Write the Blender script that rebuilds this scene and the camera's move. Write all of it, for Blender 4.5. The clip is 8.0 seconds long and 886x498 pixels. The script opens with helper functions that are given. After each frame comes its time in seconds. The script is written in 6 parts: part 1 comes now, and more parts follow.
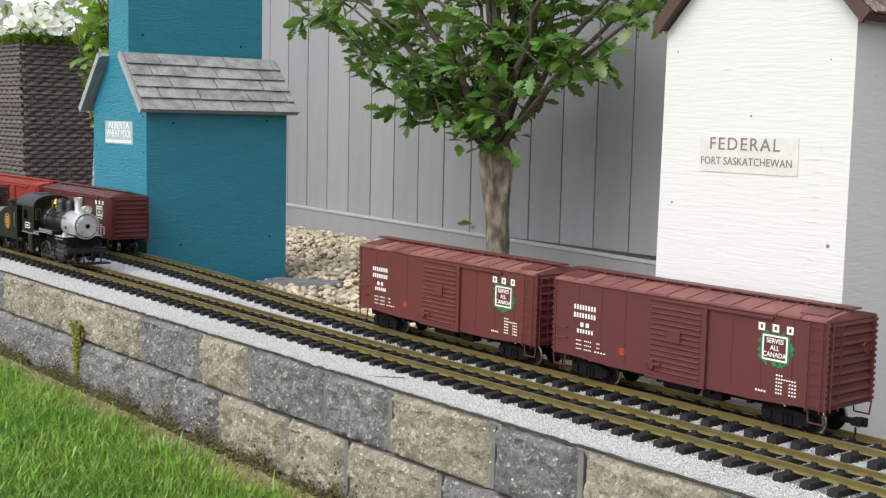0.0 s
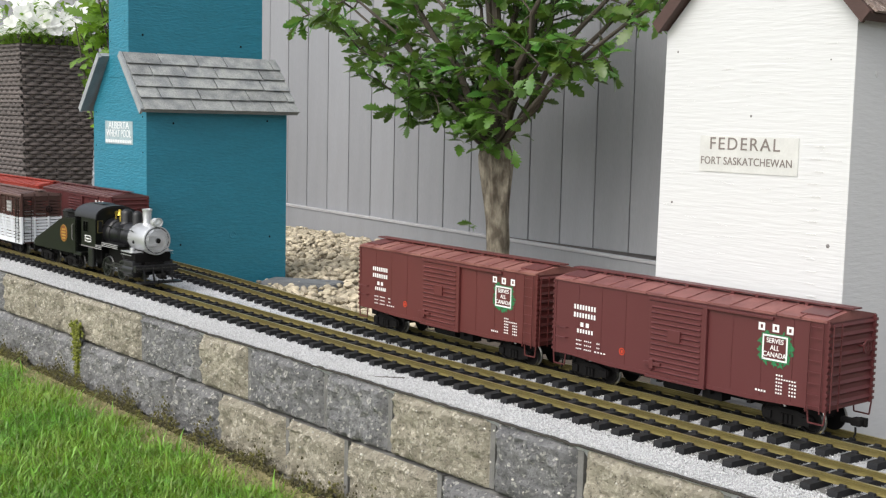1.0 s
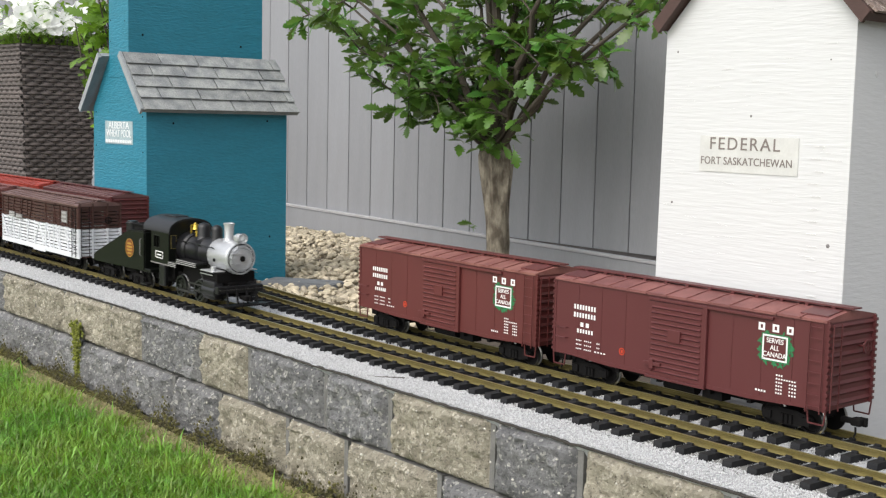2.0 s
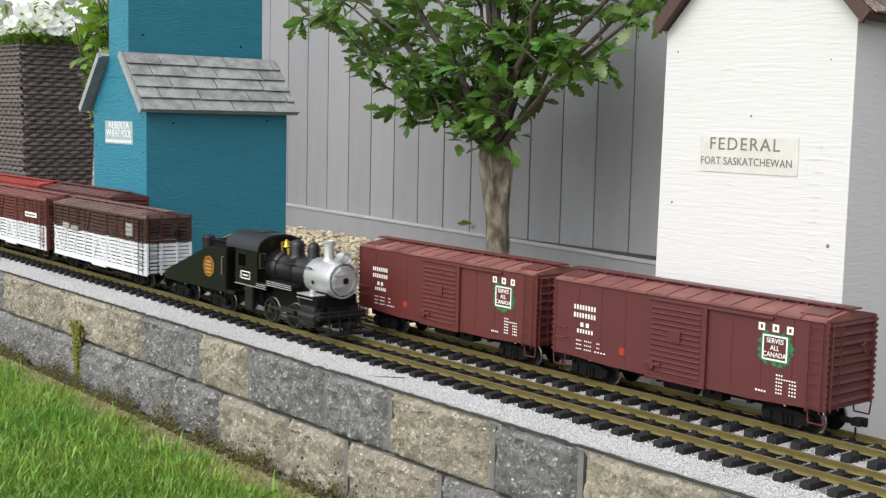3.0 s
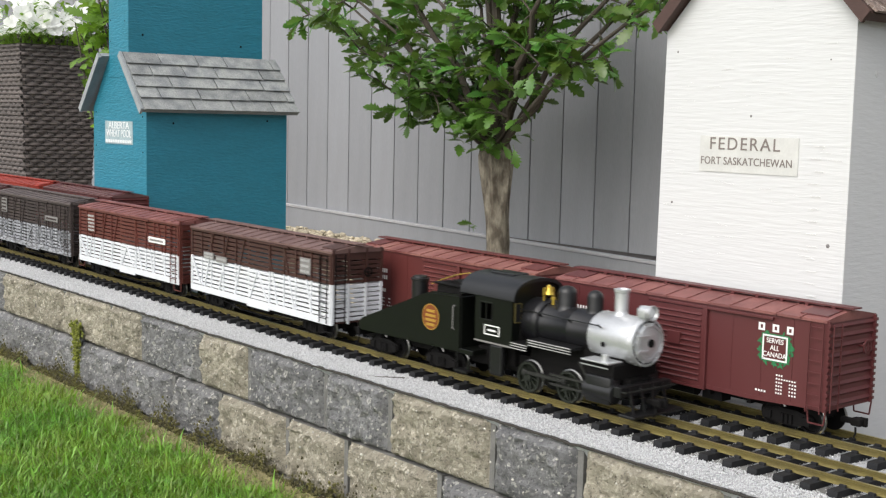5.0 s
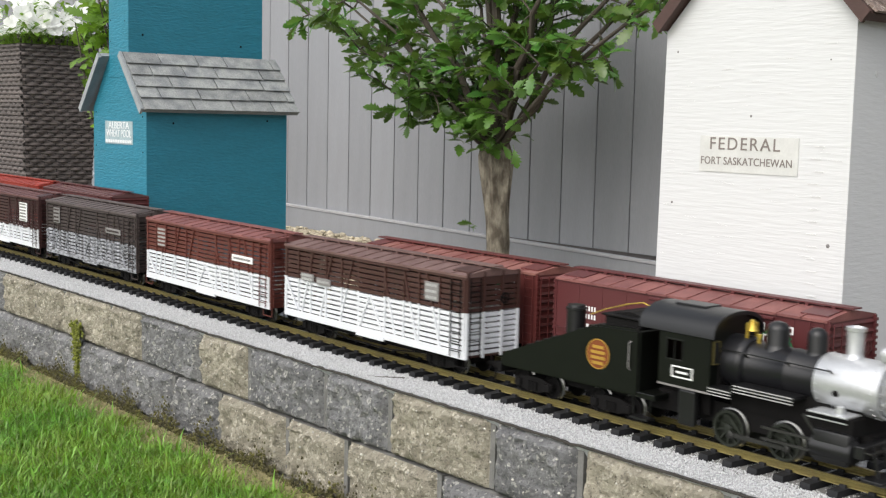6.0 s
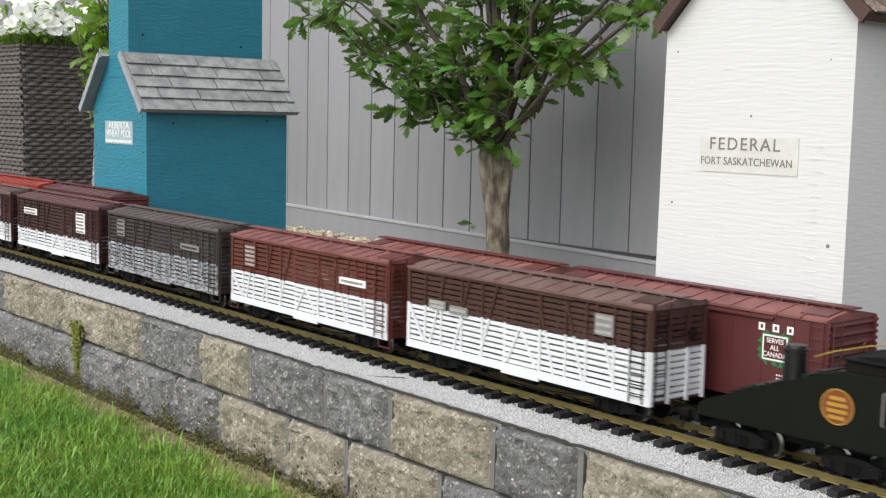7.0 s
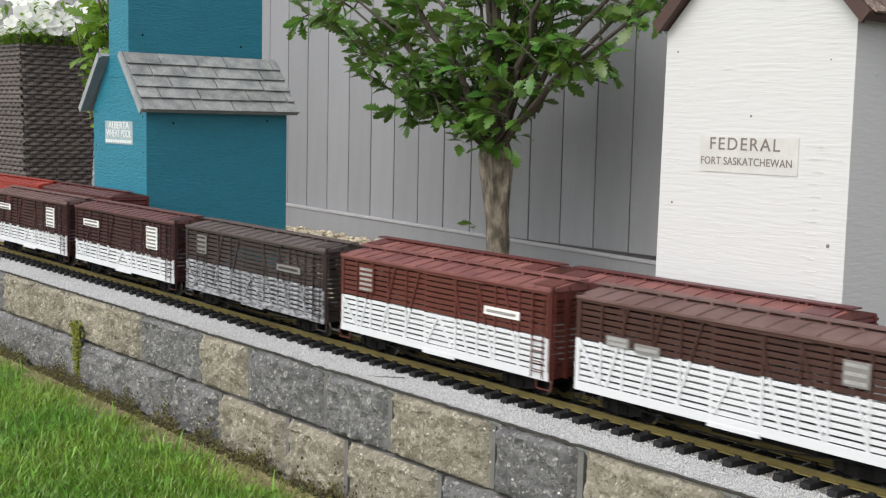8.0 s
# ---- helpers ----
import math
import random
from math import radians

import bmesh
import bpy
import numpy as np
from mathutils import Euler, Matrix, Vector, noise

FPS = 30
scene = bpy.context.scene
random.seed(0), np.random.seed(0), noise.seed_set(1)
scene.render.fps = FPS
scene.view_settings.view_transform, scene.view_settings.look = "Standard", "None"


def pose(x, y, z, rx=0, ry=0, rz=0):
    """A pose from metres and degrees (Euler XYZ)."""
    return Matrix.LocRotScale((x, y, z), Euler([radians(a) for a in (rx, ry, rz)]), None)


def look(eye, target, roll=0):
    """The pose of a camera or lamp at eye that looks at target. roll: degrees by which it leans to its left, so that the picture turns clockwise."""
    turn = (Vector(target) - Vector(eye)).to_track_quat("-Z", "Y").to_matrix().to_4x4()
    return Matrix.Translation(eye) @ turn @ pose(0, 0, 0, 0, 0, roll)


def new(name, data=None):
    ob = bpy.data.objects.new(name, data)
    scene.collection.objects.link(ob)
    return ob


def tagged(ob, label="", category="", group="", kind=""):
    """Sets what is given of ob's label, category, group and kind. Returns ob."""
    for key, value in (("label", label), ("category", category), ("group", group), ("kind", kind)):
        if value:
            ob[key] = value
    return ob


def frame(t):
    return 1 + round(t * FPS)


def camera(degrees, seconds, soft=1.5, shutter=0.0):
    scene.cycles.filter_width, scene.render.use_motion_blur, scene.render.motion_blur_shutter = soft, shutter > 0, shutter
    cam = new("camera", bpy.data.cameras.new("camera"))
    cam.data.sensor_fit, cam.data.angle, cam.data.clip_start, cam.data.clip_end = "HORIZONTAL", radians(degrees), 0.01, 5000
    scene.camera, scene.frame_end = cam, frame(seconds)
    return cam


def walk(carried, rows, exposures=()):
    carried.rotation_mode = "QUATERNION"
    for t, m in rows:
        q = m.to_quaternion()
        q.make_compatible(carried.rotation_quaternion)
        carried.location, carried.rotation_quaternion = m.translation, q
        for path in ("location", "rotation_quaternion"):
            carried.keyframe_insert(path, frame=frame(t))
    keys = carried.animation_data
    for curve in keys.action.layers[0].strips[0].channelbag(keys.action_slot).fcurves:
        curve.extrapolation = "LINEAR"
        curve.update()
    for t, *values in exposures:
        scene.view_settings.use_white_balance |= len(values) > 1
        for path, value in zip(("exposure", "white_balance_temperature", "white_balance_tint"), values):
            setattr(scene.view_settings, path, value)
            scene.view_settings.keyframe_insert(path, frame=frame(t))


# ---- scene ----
cam = camera(40.06, 8.0, soft=1.25, shutter=0.45)
EYE = Vector((1.6477, -1.1953, 0.3628))
HERE = look(EYE, EYE + Vector((-0.76265, 0.63795, -0.1068)), 1.278)
walk(cam, [(0.0, HERE), (8.0, HERE)], exposures=[(0.0, 0.69), (1.5, 0.69), (4.0, 0.67), (7.0, 0.61), (8.0, 0.48)])

# ---- light ----
SUN_ELEV, SUN_AZ = radians(47), radians(174)      # azimuth clockwise from +y
world = bpy.data.worlds.new("world")
scene.world = world
world.use_nodes = True
wn = world.node_tree
sky = wn.nodes.new("ShaderNodeTexSky")
sky.sky_type = "NISHITA"
sky.sun_disc = False
sky.sun_elevation, sky.sun_rotation = SUN_ELEV, SUN_AZ
sky.air_density, sky.dust_density, sky.ozone_density = 1.0, 4.0, 1.0
pale = wn.nodes.new("ShaderNodeHueSaturation")
pale.inputs["Saturation"].default_value = 0.36
wn.links.new(sky.outputs[0], pale.inputs["Color"])
wn.links.new(pale.outputs[0], wn.nodes["Background"].inputs[0])
wn.nodes["Background"].inputs[1].default_value = 0.15
sun = new("sun", bpy.data.lights.new("sun", "SUN"))
sun.data.energy, sun.data.angle, sun.data.color = 1.0, radians(100), (1.0, 0.98, 0.95)
sun.matrix_world = look((math.sin(SUN_AZ) * 6, math.cos(SUN_AZ) * 6, 6 * math.tan(SUN_ELEV)), (0, 0, 0))


# ---- materials ----
def surface(name, col, rough=0.6, metal=0.0, var=0.2, scale=40.0, fine=400.0, bump=0.15, col2=None, stretch=(1, 1, 1), spread=0.0, spec=0.5):
    """A node material: two scales of tone, grain relief, and an optional second colour in patches."""
    m = bpy.data.materials.new(name)
    m.use_nodes = True
    t = m.node_tree
    n, l = t.nodes, t.links
    b = n["Principled BSDF"]
    b.inputs["Roughness"].default_value, b.inputs["Metallic"].default_value = rough, metal
    b.inputs["Specular IOR Level"].default_value = spec
    tc = n.new("ShaderNodeTexCoord")
    mp = n.new("ShaderNodeMapping")
    mp.inputs["Scale"].default_value = stretch
    l.new(tc.outputs["Object"], mp.inputs[0])
    big, small = n.new("ShaderNodeTexNoise"), n.new("ShaderNodeTexNoise")
    big.inputs["Scale"].default_value, small.inputs["Scale"].default_value = scale, fine
    big.inputs["Detail"].default_value, small.inputs["Detail"].default_value = 5, 3
    l.new(mp.outputs[0], big.inputs["Vector"])
    l.new(mp.outputs[0], small.inputs["Vector"])
    info = n.new("ShaderNodeObjectInfo")
    if col2 is None:
        col2 = tuple(c * 0.6 for c in col)
    ramp = n.new("ShaderNodeValToRGB")
    ramp.color_ramp.elements[0].position, ramp.color_ramp.elements[1].position = 0.38, 0.66
    ramp.color_ramp.elements[0].color, ramp.color_ramp.elements[1].color = (*col, 1), (*col2, 1)
    l.new(big.outputs[0], ramp.inputs[0])
    mixa = n.new("ShaderNodeMixRGB")
    mixa.inputs[0].default_value = min(1.0, var * 2)
    mixa.inputs[1].default_value = (*col, 1)
    l.new(ramp.outputs[0], mixa.inputs[2])
    hsv = n.new("ShaderNodeHueSaturation")
    l.new(mixa.outputs[0], hsv.inputs["Color"])
    add = n.new("ShaderNodeMath")
    add.operation = "MULTIPLY_ADD"
    add.inputs[1].default_value, add.inputs[2].default_value = var * 1.6, 1 - var * 0.8
    l.new(small.outputs[0], add.inputs[0])
    rnd = n.new("ShaderNodeMath")
    rnd.operation = "MULTIPLY_ADD"
    rnd.inputs[1].default_value, rnd.inputs[2].default_value = spread, -spread / 2
    l.new(info.outputs["Random"], rnd.inputs[0])
    tot = n.new("ShaderNodeMath")
    l.new(add.outputs[0], tot.inputs[0])
    l.new(rnd.outputs[0], tot.inputs[1])
    l.new(tot.outputs[0], hsv.inputs["Value"])
    l.new(hsv.outputs[0], b.inputs["Base Color"])
    bp = n.new("ShaderNodeBump")
    bp.inputs["Strength"].default_value, bp.inputs["Distance"].default_value = bump, 0.002
    l.new(small.outputs[0], bp.inputs["Height"])
    l.new(bp.outputs[0], b.inputs["Normal"])
    return m


def islands(m, amount, hue=0.0):
    """Lets each loose piece of one mesh take its own tone."""
    t = m.node_tree
    b = t.nodes["Principled BSDF"]
    src = b.inputs["Base Color"].links[0].from_socket
    geo = t.nodes.new("ShaderNodeNewGeometry")
    h = t.nodes.new("ShaderNodeHueSaturation")
    a = t.nodes.new("ShaderNodeMath")
    a.operation = "MULTIPLY_ADD"
    a.inputs[1].default_value, a.inputs[2].default_value = amount, 1 - amount / 2
    t.links.new(geo.outputs["Random Per Island"], a.inputs[0])
    t.links.new(a.outputs[0], h.inputs["Value"])
    if hue:
        c = t.nodes.new("ShaderNodeMath")
        c.operation = "MULTIPLY_ADD"
        c.inputs[1].default_value, c.inputs[2].default_value = hue, 0.5 - hue / 2
        t.links.new(geo.outputs["Random Per Island"], c.inputs[0])
        t.links.new(c.outputs[0], h.inputs["Hue"])
    t.links.new(src, h.inputs["Color"])
    t.links.new(h.outputs[0], b.inputs["Base Color"])
    return m


def weave(m, across, along, depth):
    """Adds woven relief and tone to a material."""
    t = m.node_tree
    tc = t.nodes.new("ShaderNodeTexCoord")
    br = t.nodes.new("ShaderNodeTexBrick")
    mp = t.nodes.new("ShaderNodeMapping")
    mp.inputs["Rotation"].default_value = (radians(90), 0, radians(0))
    sx = t.nodes.new("ShaderNodeSeparateXYZ")
    cx = t.nodes.new("ShaderNodeCombineXYZ")
    s = t.nodes.new("ShaderNodeMath")
    t.links.new(tc.outputs["Object"], sx.inputs[0])
    t.links.new(sx.outputs[0], s.inputs[0])
    t.links.new(sx.outputs[1], s.inputs[1])
    t.links.new(s.outputs[0], cx.inputs[0])
    t.links.new(sx.outputs[2], cx.inputs[1])
    t.links.new(cx.outputs[0], br.inputs["Vector"])
    br.inputs["Scale"].default_value = 1.0
    br.inputs["Brick Width"].default_value, br.inputs["Row Height"].default_value = across, along
    br.inputs["Mortar Size"].default_value, br.inputs["Mortar Smooth"].default_value = along * 0.22, 0.6
    b = t.nodes["Principled BSDF"]
    src = b.inputs["Base Color"].links[0].from_socket
    mx = t.nodes.new("ShaderNodeMixRGB")
    mx.inputs[2].default_value = (0.022, 0.019, 0.018, 1)
    t.links.new(br.outputs["Fac"], mx.inputs[0])
    t.links.new(src, mx.inputs[1])
    t.links.new(mx.outputs[0], b.inputs["Base Color"])
    bp = t.nodes.new("ShaderNodeBump")
    bp.invert = True
    bp.inputs["Distance"].default_value = depth
    t.links.new(br.outputs["Fac"], bp.inputs["Height"])
    t.links.new(bp.outputs[0], b.inputs["Normal"])
    return m


BOX_RED = surface("boxcar red-brown plastic", (0.086, 0.0200, 0.0208), 0.45, var=0.10, scale=14, fine=600, bump=0.04, col2=(0.080, 0.0170, 0.0175))
BOX_ROOF = surface("dusty red-brown roof", (0.135, 0.046, 0.043), 0.62, var=0.28, scale=26, fine=500, bump=0.08, col2=(0.26, 0.10, 0.085))
BOX_RED2 = surface("older red-brown plastic", (0.098, 0.0205, 0.0180), 0.5, var=0.12, scale=14, fine=600, bump=0.04)
BOX_ROOF2 = surface("sun-faded red roof", (0.135, 0.036, 0.030), 0.6, var=0.32, scale=28, fine=500, bump=0.08, col2=(0.30, 0.14, 0.11), stretch=(1, 0.4, 1))
BOX_ORANGE = surface("orange-red plastic", (0.27, 0.030, 0.016), 0.5, var=0.12, scale=14, bump=0.04)
BOX_DEEP = surface("deep maroon plastic", (0.075, 0.013, 0.012), 0.5, var=0.12, scale=14, bump=0.04)
ROOF_DEEP = surface("dusty maroon roof", (0.115, 0.050, 0.047), 0.65, var=0.2, scale=30, bump=0.08)
BROWN_SLAT = surface("dark brown slat", (0.050, 0.018, 0.013), 0.55, var=0.2, scale=20, bump=0.08)
BROWN_ROOF = surface("dusty brown roof", (0.100, 0.052, 0.045), 0.65, var=0.3, scale=24, bump=0.08, col2=(0.175, 0.110, 0.098))
RED_SLAT = surface("red-brown slat", (0.100, 0.023, 0.016), 0.55, var=0.2, scale=20, bump=0.08)
GREY_SLAT = surface("weathered grey-brown slat", (0.027, 0.018, 0.0165), 0.75, var=0.3, scale=30, bump=0.1, col2=(0.052, 0.036, 0.032))
GREY_LOW = surface("worn whitewash slat", (0.36, 0.37, 0.40), 0.8, var=0.5, scale=75, fine=300, bump=0.15, col2=(0.030, 0.028, 0.028), stretch=(1, 1, 3))
GREY_ROOF = surface("weathered grey roof", (0.085, 0.066, 0.062), 0.75, var=0.25, scale=30, bump=0.1)
WHITE_SLAT = surface("white painted slat", (0.620, 0.635, 0.660), 0.5, var=0.08, scale=30, bump=0.05, col2=(0.55, 0.56, 0.58))
DARKRED_SLAT = surface("dark maroon slat", (0.038, 0.011, 0.0105), 0.55, var=0.2, scale=20, bump=0.08)
BLACK = surface("black plastic", (0.0075, 0.0075, 0.008), 0.36, var=0.25, scale=40, bump=0.06, spec=0.45)
BLACK_DULL = surface("dull black casting", (0.0065, 0.006, 0.006), 0.7, var=0.2, scale=60, bump=0.1, spec=0.12)
GREEN_BLACK = surface("very dark green enamel", (0.0042, 0.0050, 0.0040), 0.34, var=0.3, scale=30, bump=0.04, spec=0.32)
CAB_ROOF = surface("dark grey enamel", (0.0095, 0.0100, 0.0110), 0.36, var=0.15, scale=20, bump=0.03, spec=0.4)
BOILER = surface("graphite black enamel", (0.0085, 0.0085, 0.0100), 0.34, var=0.15, scale=25, bump=0.03, spec=0.4)
SILVER = surface("silver paint", (0.56, 0.57, 0.58), 0.33, metal=0.6, var=0.16, scale=60, bump=0.06, col2=(0.40, 0.41, 0.42))
STEEL = surface("bright wheel steel", (0.24, 0.24, 0.23), 0.32, metal=1.0, var=0.15, scale=60, bump=0.05)
GOLD = surface("gold paint", (0.65, 0.47, 0.08), 0.35, metal=0.7, var=0.1, scale=50, bump=0.03)
ORANGE = surface("orange emblem", (0.17, 0.042, 0.008), 0.5, var=0.1, scale=60, bump=0.02)
YELLOW = surface("yellow emblem", (0.36, 0.21, 0.03), 0.5, var=0.1, scale=60, bump=0.02)
LETTER = surface("white lettering", (0.78, 0.78, 0.76), 0.6, var=0.08, scale=200, bump=0.0)
SIGN_GREY = surface("greyed sign plate", (0.20, 0.19, 0.185), 0.6, var=0.15, scale=120, bump=0.02)
SIGN_INK = surface("worn white paint", (0.40, 0.40, 0.39), 0.6, var=0.3, scale=200, bump=0.0)
ROD = surface("dull grey steel", (0.055, 0.055, 0.052), 0.45, metal=0.7, var=0.2, scale=80, bump=0.05)
WREATH = surface("green leaf wreath", (0.020, 0.17, 0.06), 0.55, var=0.25, scale=300, bump=0.02)
RED_MARK = surface("red stencil", (0.60, 0.06, 0.02), 0.5, var=0.05, bump=0.0)
# rail brass in two tones: lit top and shaded sides put into colour
BRASS_HEAD_LIT = surface("polished brass railhead, lit tone", (0.46, 0.40, 0.19), 0.28, metal=0.75, var=0.25, scale=25, fine=250, bump=0.05, col2=(0.30, 0.26, 0.12))
BRASS = surface("weathered brass rail, shaded tone", (0.185, 0.152, 0.050), 0.45, metal=0.5, var=0.3, scale=25, fine=250, bump=0.08, col2=(0.13, 0.105, 0.045))
TIE = surface("black plastic tie", (0.012, 0.0125, 0.014), 0.65, var=0.25, scale=60, bump=0.1, spread=0.3, col2=(0.028, 0.028, 0.029), spec=0.25)
GRIT = surface("light granite grit", (0.47, 0.48, 0.495), 0.85, var=0.3, scale=18, fine=420, bump=0.7, col2=(0.32, 0.33, 0.345))
GRAIN = islands(surface("granite grains", (0.50, 0.505, 0.505), 0.85, var=0.15, scale=200, bump=0.1), 0.62)


def split_concrete(name, col, dark, light):
    """Broken concrete: cloudy tone, pale and dark aggregate at its own size, coarse relief."""
    m = surface(name, col, 0.92, var=0.38, scale=26, fine=210, bump=1.0, col2=dark, spread=0.22)
    t = m.node_tree
    n, l = t.nodes, t.links
    b = n["Principled BSDF"]
    tc = n.new("ShaderNodeTexCoord")
    src = b.inputs["Base Color"].links[0].from_socket
    for scale, lo, hi, tint in ((300, 0.88, 0.96, light), (170, 0.955, 0.98, light), (460, 0.90, 1.0, tuple(c * 0.6 for c in dark))):
        v = n.new("ShaderNodeTexVoronoi")
        v.inputs["Scale"].default_value = scale
        l.new(tc.outputs["Object"], v.inputs["Vector"])
        sep = n.new("ShaderNodeSeparateColor")
        l.new(v.outputs["Color"], sep.inputs[0])
        r = n.new("ShaderNodeMapRange")
        r.inputs[1].default_value, r.inputs[2].default_value = lo, hi
        l.new(sep.outputs[0], r.inputs[0])
        mx = n.new("ShaderNodeMixRGB")
        mx.inputs[2].default_value = (*tint, 1)
        l.new(r.outputs[0], mx.inputs[0])
        l.new(src, mx.inputs[1])
        src = mx.outputs[0]
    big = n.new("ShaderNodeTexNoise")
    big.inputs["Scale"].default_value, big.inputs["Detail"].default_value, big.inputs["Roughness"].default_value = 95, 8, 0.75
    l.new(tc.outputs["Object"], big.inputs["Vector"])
    pit = n.new("ShaderNodeMapRange")            # darker tone in the low parts of the relief
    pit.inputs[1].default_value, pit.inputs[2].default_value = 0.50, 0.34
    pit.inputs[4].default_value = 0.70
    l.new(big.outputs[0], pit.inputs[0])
    pit_tone = n.new("ShaderNodeMixRGB")
    pit_tone.inputs[2].default_value = (*(c * 0.45 for c in dark), 1)
    l.new(pit.outputs[0], pit_tone.inputs[0])
    l.new(src, pit_tone.inputs[1])
    l.new(pit_tone.outputs[0], b.inputs["Base Color"])
    bp = n.new("ShaderNodeBump")
    bp.inputs["Strength"].default_value, bp.inputs["Distance"].default_value = 1.0, 0.010
    l.new(big.outputs[0], bp.inputs["Height"])
    l.new(b.inputs["Normal"].links[0].from_socket, bp.inputs["Normal"])
    l.new(bp.outputs[0], b.inputs["Normal"])
    return m


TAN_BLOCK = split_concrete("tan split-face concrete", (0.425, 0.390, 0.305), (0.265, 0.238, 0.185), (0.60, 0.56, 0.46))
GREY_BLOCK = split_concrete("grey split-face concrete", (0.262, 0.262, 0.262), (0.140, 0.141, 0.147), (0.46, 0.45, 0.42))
MARGIN = surface("smooth grey block margin", (0.165, 0.163, 0.154), 0.9, var=0.35, scale=40, fine=300, bump=0.4, col2=(0.105, 0.104, 0.098))
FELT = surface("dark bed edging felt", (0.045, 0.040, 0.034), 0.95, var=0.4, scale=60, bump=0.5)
DRY_STRAND = islands(surface("brown wicker strand", (0.125, 0.106, 0.098), 0.42, var=0.25, scale=60, bump=0.2), 0.5)
FLECK = islands(surface("pale aggregate", (0.50, 0.48, 0.43), 0.8, var=0.2, scale=100, bump=0.2), 0.7)
MORTAR = surface("block core", (0.085, 0.085, 0.080), 0.95, var=0.3, scale=60, bump=0.5)
SOIL = surface("damp soil", (0.075, 0.058, 0.042), 0.95, var=0.4, scale=20, fine=120, bump=0.8)
LAWN = surface("lawn floor", (0.055, 0.085, 0.022), 0.95, var=0.45, scale=9, fine=160, bump=0.8, col2=(0.12, 0.10, 0.05))
GRASS = islands(surface("grass blade", (0.115, 0.245, 0.022), 0.45, var=0.38, scale=8, fine=60, bump=0.0, col2=(0.215, 0.320, 0.040)), 0.95, 0.04)
STRAW = islands(surface("dry thatch", (0.33, 0.29, 0.14), 0.8, var=0.3, scale=20, bump=0.0), 0.6)
MOSS = islands(surface("moss", (0.088, 0.082, 0.018), 0.9, var=0.5, scale=45, bump=0.2, col2=(0.040, 0.033, 0.018)), 0.8)
BRIGHT_MOSS = islands(surface("bright cushion moss", (0.135, 0.150, 0.018), 0.9, var=0.3, scale=90, bump=0.3), 0.6)
FENCE = surface("grey fence stain", (0.240, 0.246, 0.260), 0.7, var=0.16, scale=4.0, fine=60, bump=0.12, stretch=(6, 6, 0.7), col2=(0.198, 0.200, 0.208), spread=0.14)
FENCE_EDGE = surface("pale worn fence edge", (0.36, 0.36, 0.37), 0.75, var=0.15, scale=8, bump=0.1)
BLUE = surface("teal house paint on plywood", (0.0175, 0.180, 0.258), 0.5, var=0.24, scale=9, fine=55, bump=1.0, stretch=(1, 1, 4), col2=(0.0130, 0.150, 0.206))
WHITE = surface("white house paint on plywood", (0.570, 0.576, 0.574), 0.6, var=0.05, scale=9, fine=38, bump=0.32, stretch=(0.6, 1, 7), col2=(0.58, 0.58, 0.57))
CREASE = surface("cracked paint grain", (0.63, 0.63, 0.62), 0.8, var=0.2, scale=60, bump=0.2)
KNOT = surface("dark nail mark", (0.20, 0.19, 0.185), 0.8, var=0.3, scale=200, bump=0.2)
TRIM_GREY = surface("grey weathered trim", (0.30, 0.32, 0.33), 0.75, var=0.25, scale=20, bump=0.2)
SHINGLE = surface("grey mineral shingle", (0.29, 0.30, 0.29), 0.95, var=0.50, scale=30, fine=230, bump=0.8, col2=(0.18, 0.19, 0.195), spread=0.30)
SHINGLE_RED = split_concrete("brown mineral shingle", (0.33, 0.25, 0.21), (0.20, 0.145, 0.12), (0.52, 0.44, 0.38))
BARGE = surface("dark brown bargeboard", (0.066, 0.033, 0.026), 0.65, var=0.25, scale=25, bump=0.2)
PAPER = surface("aged sign board", (0.560, 0.562, 0.535), 0.7, var=0.1, scale=40, bump=0.05)
PAPER_BLUE = surface("faded sign board", (0.33, 0.42, 0.44), 0.7, var=0.2, scale=60, bump=0.05)
INK = surface("brown-black ink", (0.20, 0.17, 0.155), 0.7, var=0.25, scale=300, bump=0.0)
PALE_INK = surface("white ink", (0.72, 0.74, 0.74), 0.7, var=0.2, scale=300, bump=0.0)
BARK = surface("grey-brown bark", (0.078, 0.064, 0.046), 0.9, var=0.5, scale=42, fine=150, bump=1.0, stretch=(1, 1, 0.5), col2=(0.24, 0.215, 0.165))
TWIG = surface("twig bark", (0.062, 0.050, 0.037), 0.85, var=0.3, scale=30, bump=0.3)
LEAF = islands(surface("lobed green leaf", (0.064, 0.140, 0.024), 0.28, var=0.25, scale=25, fine=140, bump=0.15, col2=(0.090, 0.150, 0.022), spread=0.7), 0.75, 0.05)
SHRUB = islands(surface("bright shrub leaf", (0.115, 0.225, 0.022), 0.45, var=0.25, scale=20, bump=0.1, col2=(0.17, 0.29, 0.035), spread=0.5), 0.5)
PETAL = surface("white petal", (0.86, 0.86, 0.85), 0.6, var=0.04, scale=40, bump=0.05)
WICKER = weave(surface("dark brown wicker", (0.150, 0.130, 0.120), 0.5, var=0.25, scale=60, bump=0.2), 0.034, 0.0115, 0.005)
STONE = surface("river stone", (0.47, 0.40, 0.29), 0.7, var=0.25, scale=30, fine=200, bump=0.15, col2=(0.36, 0.33, 0.28), spread=0.75)
STONES = islands(surface("river stones", (0.46, 0.40, 0.29), 0.75, var=0.25, scale=30, bump=0.15), 0.7)
PAVER = surface("grey paver", (0.17, 0.18, 0.19), 0.85, var=0.25, scale=30, bump=0.3)


